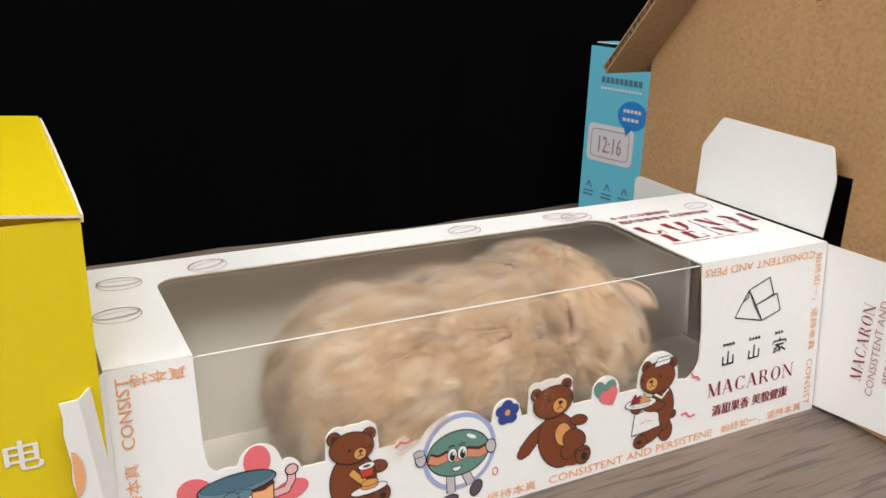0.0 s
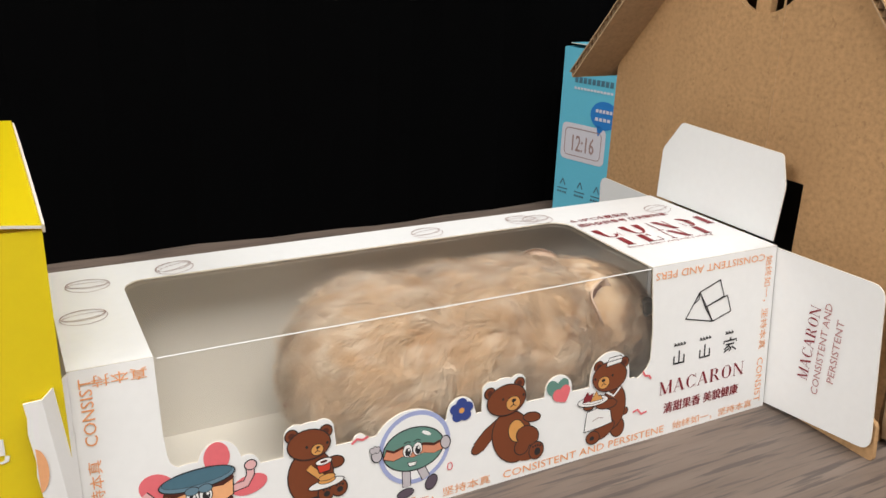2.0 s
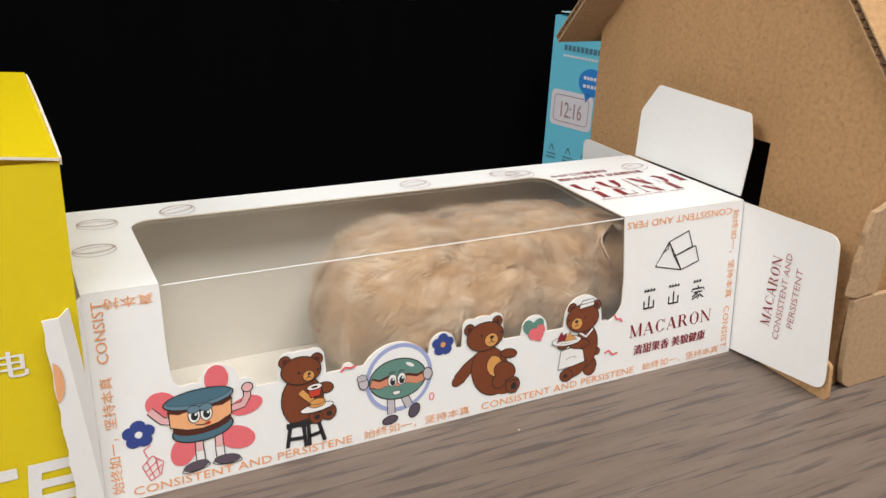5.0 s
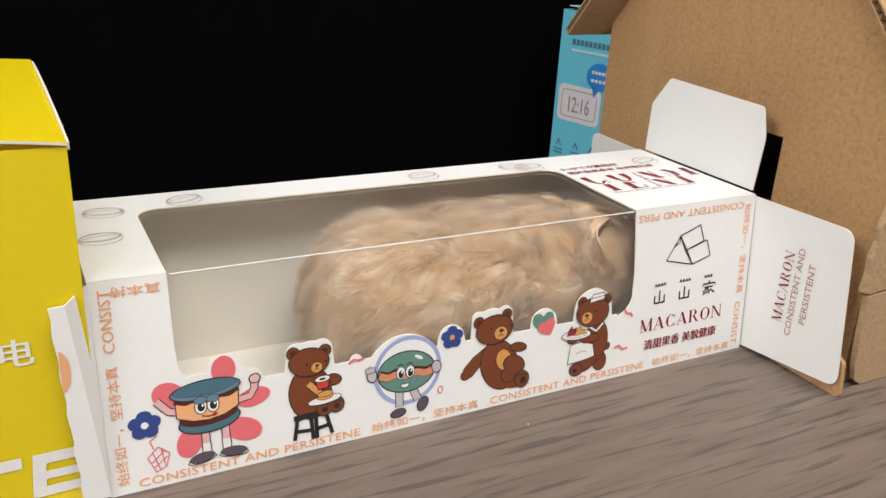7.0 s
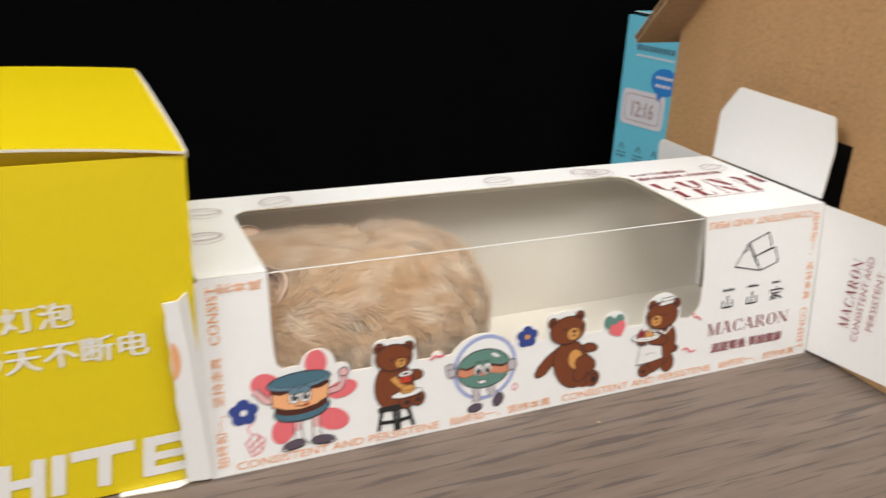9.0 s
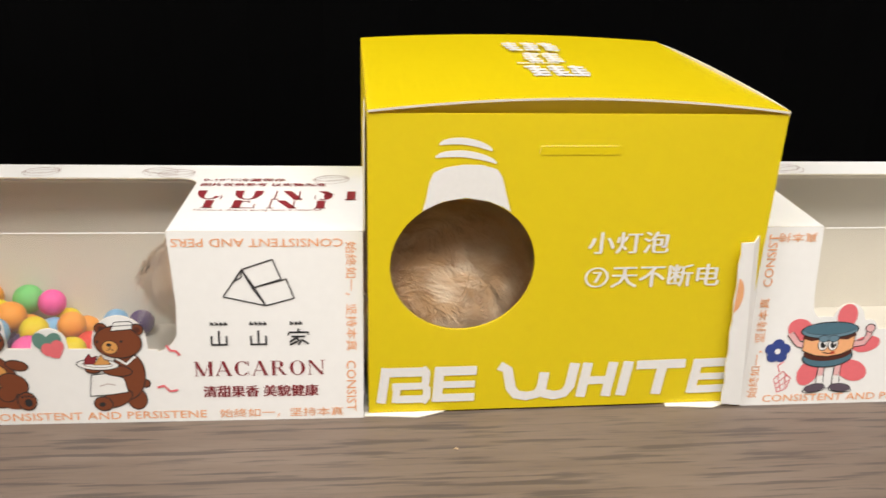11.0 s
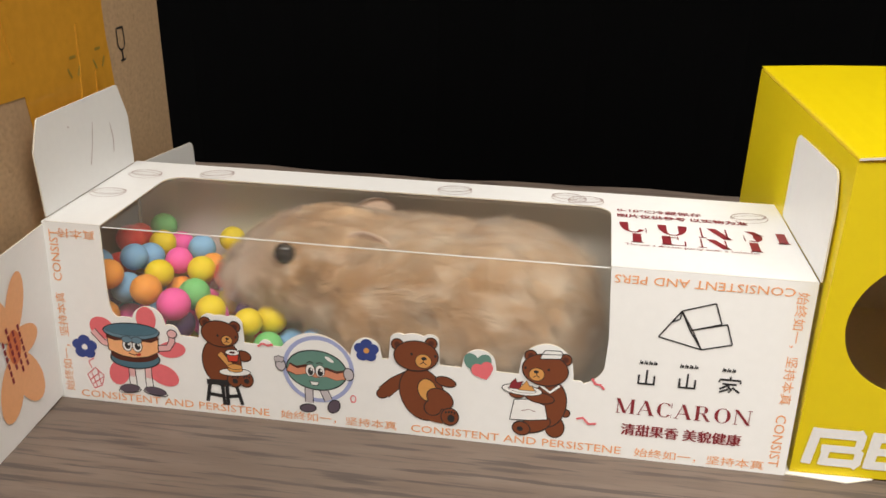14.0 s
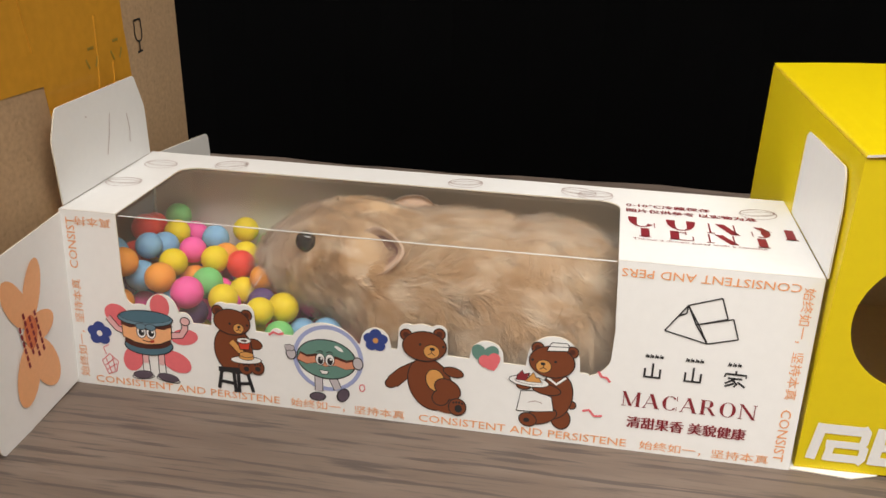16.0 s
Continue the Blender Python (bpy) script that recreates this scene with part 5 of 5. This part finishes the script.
def unit(v):
    return v / np.maximum(1e-9, np.linalg.norm(v, axis=-1, keepdims=True))


def waves(p, scale, seed):
    """A smooth random field: a few crossed sine waves."""
    rs = np.random.RandomState(seed)
    out = 0.0
    for _ in range(7):
        k = rs.normal(size=3) * scale
        out = out + np.sin(p @ k + rs.uniform(0, 6.28))
    return out / 2.6


def furry(geo, surf, count, length, seed, thin=1.0, roof=1.0, bare=None, reach=0.0375, clump=0.0030, coat=None):
    """Skin of an egg-shaped surface with tapering hairs that lie backwards and down in loose locks."""
    nu, nv = 26, 18
    th, ph = np.meshgrid(np.pi * np.arange(nv + 1) / nv, 2 * np.pi * np.arange(nu) / nu, indexing="ij")
    geo.raw(surf(th, ph).reshape(-1, 3).tolist(), [((j + 1) * nu + i, (j + 1) * nu + (i + 1) % nu, j * nu + (i + 1) % nu, j * nu + i) for j in range(nv) for i in range(nu)], coat or FUR)
    rs = np.random.RandomState(seed)
    th, ph = np.arccos(rs.uniform(-0.99, 0.99, count)), rs.uniform(0, 2 * np.pi, count)
    p = surf(th, ph)
    if bare is not None:
        keep = np.min([np.linalg.norm(p - np.array(c), axis=1) / r for c, r in bare], axis=0) > 1
        p, th, ph = p[keep], th[keep], ph[keep]
        count = len(p)
    nrm = unit(np.cross(surf(th, ph + 0.02) - p, surf(th + 0.02, ph) - p))
    nrm *= np.sign((nrm * p).sum(-1, keepdims=True))
    lock = waves(p, 230, seed)
    wide = waves(p, 75, seed + 50)
    # locks: every hair leans towards the tip of the nearest of some scattered guide hairs
    guides = p[rs.permutation(count)[:max(60, int(0.011 / clump ** 2))]]
    tree = kdtree.KDTree(len(guides))
    for k, q in enumerate(guides):
        tree.insert(q, k)
    tree.balance()
    own = np.array([tree.find(q)[1] for q in p])
    gside, glift, gtone = rs.normal(size=len(guides)) * 0.45, rs.uniform(-0.12, 0.14, len(guides)), rs.normal(size=(len(guides), 3)) * 0.28
    back = np.stack([-np.ones(count), 0.7 * wide + 0.5 * lock, -0.45 + 0.6 * wide - 0.5 * lock], -1) + rs.normal(size=(count, 3)) * 0.16
    back = unit(back - nrm * (back * nrm).sum(-1, keepdims=True))
    side = np.cross(nrm, back)
    ln = (length * rs.uniform(0.55, 1.2, count))[:, None]
    lay = (rs.uniform(0.62, 0.86, count) + glift[own]).clip(0.45, 0.96)[:, None]
    w = (rs.uniform(0.00005, 0.00011, count) * thin)[:, None]
    bend = (gside[own] + rs.uniform(-0.12, 0.12, count))[:, None]
    centre = guides[own] - p
    m = p + (nrm * (1 - lay) + back * lay * 0.8 + side * bend * 0.35) * ln * 0.5 + centre * 0.25
    t = p + (nrm * (1 - lay) * 0.7 + back * lay + side * bend + np.array([0, 0, -0.10])) * ln + centre * rs.uniform(0.45, 0.85, count)[:, None]
    soft = unit(nrm + gtone[own] + back * 0.20 * lock[:, None] + side * (0.06 * wide + rs.uniform(-0.30, 0.30, count))[:, None])
    hv = np.stack([p - side * w, p + side * w, m + side * w * 0.85, m - side * w * 0.85, t], 1).reshape(-1, 3)
    # the card and film press the coat flat
    over = np.maximum(0.0, hv[:, 2] - (roof - 0.006))
    hv[:, 2] -= over - 0.006 * (1 - np.exp(-over / 0.006))
    hv[:, 1] = hv[:, 1].clip(-0.0318, 0.0318)
    hv[:, :2] *= np.minimum(1.0, reach / np.maximum(1e-6, np.hypot(hv[:, 0], hv[:, 1])))[:, None]
    hf = []
    for k in range(0, 5 * count, 5):
        hf += [(k + 3, k + 2, k + 1, k), (k + 4, k + 2, k + 3)]
    geo.raw(hv.tolist(), hf, coat or FUR)
    skin = unit(surf(*[a.ravel() for a in np.meshgrid(np.pi * np.arange(nv + 1) / nv, 2 * np.pi * np.arange(nu) / nu, indexing="ij")]))
    return np.concatenate([skin, np.repeat(soft, 5, axis=0)])


hamster = thing("hamster", "long-haired golden hamster walking through the card tunnel", "hamster")
RUMP_AT, FLANK_AT, CHEST_AT, HEAD_AT = Vector((-0.026, 0, 0.0300)), Vector((-0.003, 0, 0.0305)), Vector((0.009, 0, 0.0305)), Vector((0.0300, 0, 0.0365))
EYE_AT, EAR_AT = (0.0125, 0.0145, 0.0100), (-0.0130, 0.0182, 0.0145)


def hamster_piece(name, surf, count, length, seed, label, **more):
    g = Geo()
    normals = furry(g, surf, count, length, seed, **more)
    ob = part(name, g, hamster, label, True)
    ob.data.normals_split_custom_set_from_vertices(normals.tolist())
    return ob


rump = hamster_piece("rump", egg((0.0310, 0.0285, 0.0272), -0.03), 64000, 0.0170, 1, "fluffy golden hindquarters", roof=0.0300)
flank = hamster_piece("flank", egg((0.0330, 0.0285, 0.0274), 0.0), 60000, 0.0165, 5, "fluffy golden flanks", roof=0.0295)
chest = hamster_piece("chest", egg((0.0320, 0.0275, 0.0268), 0.10), 60000, 0.0160, 2, "fluffy golden shoulders and paler belly", roof=0.0295)
head = hamster_piece("head", egg((0.0345, 0.0208, 0.0222), 0.30, -0.006), 62000, 0.0105, 3, "golden head with a pale muzzle", thin=0.85, roof=0.0250, reach=0.0400, clump=0.0024, coat=HEADFUR,
                     bare=[((EYE_AT[0] + 0.0015, EYE_AT[1] * s, EYE_AT[2]), 0.0050) for s in (-1, 1)] + [((0.034, 0, -0.0075), 0.004)] + [((-0.0095, 0.0172 * s, 0.0150), 0.0100) for s in (-1, 1)])

for s in (-1, 1):
    g = Geo()
    g.blob((EYE_AT[0], EYE_AT[1] * s, EYE_AT[2]), (0.0037, 0.0030, 0.0038), EYE, None, 18, 12)
    part("eye", g, head, "shiny black eye", True)
    g, nr, na = Geo(), 6, 18
    face_n = Vector((0.40, 0.85 * s, 0.30)).normalized()
    up = Vector((-0.75, 0.50 * s, 0.45))
    up = (up - face_n * up.dot(face_n)).normalized()
    wide = up.cross(face_n)
    vs = []
    for k in range(2):
        for j in range(nr + 1):
            for i in range(na):
                q, r = 2 * math.pi * i / na, j / nr
                p = Vector((EAR_AT[0], EAR_AT[1] * s, EAR_AT[2])) + up * (math.sin(q) * r * 0.0096 + 0.001) + wide * math.cos(q) * r * 0.0074 * (1.1 - 0.25 * math.sin(q))
                vs.append(p - face_n * (0.0036 * (1 - r * r) + 0.0007 * k - 0.0008 * r * math.sin(3 * q)))
    stride = (nr + 1) * na
    fs = [(k * stride + j * na + i, k * stride + j * na + (i + 1) % na, k * stride + (j + 1) * na + (i + 1) % na, k * stride + (j + 1) * na + i)
          for k in range(2) for j in range(nr) for i in range(na)]
    fs += [(nr * na + i, nr * na + (i + 1) % na, stride + nr * na + (i + 1) % na, stride + nr * na + i) for i in range(na)]
    inner = [f for k, f in enumerate(fs) if k < (nr - 2) * na]
    rim = [f for k, f in enumerate(fs) if k >= (nr - 2) * na]
    g.raw(vs, inner, EARSKIN), g.raw(vs, rim, EARRIM)
    part("ear", g, head, "thin pinkish grey ear", True)
    g = Geo()
    for k in range(6):
        a = radians(-30 + 14 * k)
        st = Vector((0.0270, 0.0080 * s, -0.0070))
        d = Vector((0.35 - 0.05 * k, 0.9 * s, math.sin(a) * 0.7))
        g.tube([st + d * 0.018 * q + Vector((-0.003 * q * q, 0, -0.002 * q * q)) for q in (0, 0.35, 0.7, 1)], 0.00007, 0.00002, CREAM, 4)
    part("whiskers", g, head, "fine pale whiskers")
    for parent, px, py, pz, nm in ((chest, 0.0130, 0.0125, -0.0235, "forepaw"), (rump, -0.0030, 0.0160, -0.0245, "hind_paw")):
        g = Geo()
        g.blob((px, py * s, pz), (0.0060, 0.0034, 0.0024), SKIN, None, 12, 8)
        for k in range(4):
            g.blob((px + 0.0062, py * s + (k - 1.5) * 0.0017, pz - 0.0006), (0.0026, 0.0009, 0.0009), SKIN, None, 8, 6)
        part(nm, g, parent, "small pink paw", True)
g = Geo()
g.blob((0.0340, 0, -0.0070), (0.0026, 0.0034, 0.0024), SKIN, None, 12, 8)
g.blob((0.0315, 0, -0.0120), (0.0028, 0.0034, 0.0014), SKIN, None, 12, 8)
part("nose", g, head, "pink nose and mouth", True)
g = Geo()
g.blob((-0.0310, 0, -0.0085), (0.0042, 0.0016, 0.0016), SKIN, None, 10, 8)
part("tail", g, rump, "stubby pink tail", True)

# ---------------------------------------------------------------- ceiling light
lamp = thing("ceiling_light", "flat white ceiling light panel", "ceiling light")
g = Geo()
g.block(-0.80, 0.90, -0.90, -0.20, 1.40, 1.449, CREAM)
part("housing", g, lamp)
# added mount behind the left fill, out of view; not a known fitting
lamp = thing("left_fill_mount", "unseen white mount added for the left fill light", "wall lamp")
g = Geo()
g.block(-1.799, -1.42, -0.60, -0.50, 0.92, 0.98, CREAM)
part("bracket", g, lamp)


for cx, cy, turn in ((0.1292, -0.0147, 40), (-0.0993, -0.0191, 120)):
    g = Geo()
    g.blob((0, 0, 0.0003), (0.0006, 0.0003, 0.0003), CRUMB, None, 8, 6)
    g.blob((0.0004, 0.0003, 0.0002), (0.0003, 0.0004, 0.0002), CRUMB, None, 8, 6)
    crumb = tagged(new("crumb", g.mesh("crumb", True)), "tiny pale crumb lying on the wooden table", "crumb")
    crumb.matrix_basis = pose(cx, cy, 0, 0, 0, turn)


def motions():
    """The hamster's way: time, place along the tunnel, across it, heading; then the head's turn and the stretch of its body."""
    rows = [  # t, x, y, heading, head up, head turn, head ahead, rump back, head lift
        (0, 0.1190, 0.0369, 4, 26, 99, -0.0016, 0.013, 0.0024), (0.1, 0.1283, 0.0370, 3, 8, 51, 0.0050, 0.008, -0.0038), (0.2, 0.1377, 0.0370, 2, -10, 2, 0.0116, 0.010, -0.0100),
        (0.3, 0.1310, 0.0370, 2, -8, 4, 0.0160, 0.012, -0.0062), (0.7, 0.1390, 0.0370, 0, -18, 6, 0.0180, 0.010, -0.0062), (1.2, 0.1360, 0.0370, 0, -14, 7, 0.0180, 0.010, -0.0062),
        (1.7, 0.1330, 0.0370, 0, -8, 4, 0.0180, 0.010, -0.0062), (2.2, 0.1340, 0.0370, 0, -12, 6, 0.0180, 0.010, -0.0062), (2.7, 0.1380, 0.0370, 0, -16, 7, 0.0180, 0.010, -0.0062),
        (3.2, 0.1370, 0.0370, 0, -10, 5, 0.0190, 0.010, -0.0062), (3.7, 0.1520, 0.0370, 0, -12, 6, 0.0200, 0.009, -0.0062), (4.2, 0.1530, 0.0370, 0, -14, 6, 0.0200, 0.009, -0.0062),
        (5.2, 0.1450, 0.0370, 0, -6, 8, 0.0180, 0.010, -0.0062), (6.3, 0.1350, 0.0370, 0, -8, 4, 0.0160, 0.010, -0.0062), (6.7, 0.1360, 0.0370, 0, -10, 5, 0.0180, 0.010, -0.0062),
        (7.1, 0.1400, 0.0370, 0, -8, 6, 0.0200, 0.010, -0.0062), (7.4, 0.1340, 0.0375, 3, 16, 30, 0.0060, 0.012, 0.0030), (7.5, 0.1363, 0.0383, 6, 22, 82, -0.0020, 0.016, 0.0030),
        (7.6, 0.1325, 0.0378, 16, 19, 109, -0.0070, 0.008, 0.0030), (7.8, 0.1100, 0.0410, 72, 10, 75, -0.0260, -0.022, 0.0024), (7.9, 0.1080, 0.0420, 114, 8, 46, -0.0220, -0.020, 0.0030),
        (8, 0.1103, 0.0400, 150, 2, 7, -0.0109, -0.018, 0.0030), (8.1, 0.1021, 0.0393, 166, 1, 4, -0.0034, -0.008, 0.0027), (8.2, 0.0959, 0.0375, 174, -1, 3, 0.0022, 0.000, 0.0030),
        (8.3, 0.0803, 0.0375, 179, -3, 3, 0.0020, 0.002, 0.0030), (8.5, 0.0711, 0.0375, 180, -4, 1, 0.0025, 0.004, 0.0030), (8.7, 0.0584, 0.0375, 180, -6, -2, 0.0028, 0.004, 0.0008),
        (9, 0.0413, 0.0375, 180, -4, -2, 0.0037, 0.004, -0.0012), (9.2, 0.0106, 0.0375, 180, -5, -2, 0.0050, 0.008, -0.0022), (9.4, -0.0321, 0.0375, 180, -9, 2, 0.0062, 0.014, -0.0049),
        (9.5, -0.0644, 0.0375, 180, -13, 6, 0.0059, 0.010, -0.0078), (9.7, -0.0740, 0.0375, 180, -4, 8, 0.0040, 0.004, -0.0066), (10.4, -0.1050, 0.0375, 180, 0, 0, 0.0020, 0.002, -0.0036),
        (11.2, -0.1500, 0.0375, 180, 2, -10, 0.0020, 0.016, -0.0024), (11.8, -0.1840, 0.0375, 180, 0, -16, 0.0020, 0.054, -0.0036), (12, -0.1817, 0.0366, 180, 5, -52, -0.0024, 0.054, 0.0009),
        (12.2, -0.1848, 0.0370, 180, 28, -28, -0.0018, 0.034, 0.0030), (12.5, -0.2204, 0.0375, 180, -2, 6, 0.0012, 0.018, -0.0030), (12.8, -0.2381, 0.0375, 180, 4, 7, 0.0039, 0.006, -0.0012),
        (13, -0.2445, 0.0375, 180, 5, 2, 0.0051, 0.006, 0.0018), (13.3, -0.2512, 0.0375, 180, 9, -2, 0.0046, 0.012, 0.0023), (13.5, -0.2604, 0.0375, 180, 15, -7, 0.0049, 0.016, 0.0030),
        (13.6, -0.2641, 0.0375, 180, 16, -6, 0.0055, 0.018, 0.0030), (14, -0.2495, 0.0374, 180, 8, 10, 0.0033, 0.004, 0.0029), (14.3, -0.2136, 0.0374, 180, 15, 10, 0.0017, 0.004, 0.0030),
        (14.5, -0.2074, 0.0375, 180, -17, 11, 0.0020, 0.004, -0.0042), (14.7, -0.2174, 0.0374, 180, -15, 8, 0.0022, 0.004, -0.0061), (15, -0.2175, 0.0374, 180, -1, -26, 0.0005, 0.004, -0.0048),
        (15.2, -0.2040, 0.0374, 180, -2, -36, 0.0000, 0.004, -0.0040), (15.5, -0.1965, 0.0374, 180, -1, -38, 0.0011, 0.004, -0.0033), (15.8, -0.2311, 0.0375, 180, 17, -14, 0.0034, 0.004, 0.0030), (16, -0.2405, 0.0375, 180, 7, -5, 0.0056, 0.006, 0.0030)]
    walk(hamster, [(t, pose(x, y, 0.0012, 0, 0, a)) for t, x, y, a, *_ in rows])
    walk(head, [(t, Matrix.Translation(HEAD_AT + Vector((ahead, 0, dz))) @ pose(0, 0, 0, 0, -up, turn)) for t, x, y, a, up, turn, ahead, rb, dz in rows])
    walk(chest, [(t, Matrix.Translation(CHEST_AT + Vector((ahead * 0.4, 0, 0))) @ pose(0, 0, 0, 0, -up * 0.2, turn * 0.25)) for t, x, y, a, up, turn, ahead, rb, dz in rows])
    walk(flank, [(t, Matrix.Translation(FLANK_AT + Vector((-rb * 0.35 if rb > 0 else -rb * 0.15, 0, 0.0003 * math.sin(t * 8)))) @ pose(0, 0, 0, 0, 0, 2 * math.sin(t * 6 + 1))) for t, x, y, a, up, turn, ahead, rb, dz in rows])
    walk(rump, [(t, Matrix.Translation(RUMP_AT + Vector((-rb, 0, 0.0004 * math.sin(t * 9)))) @ pose(0, 0, 0, 0, 0, 3 * math.sin(t * 7))) for t, x, y, a, up, turn, ahead, rb, dz in rows])


motions()
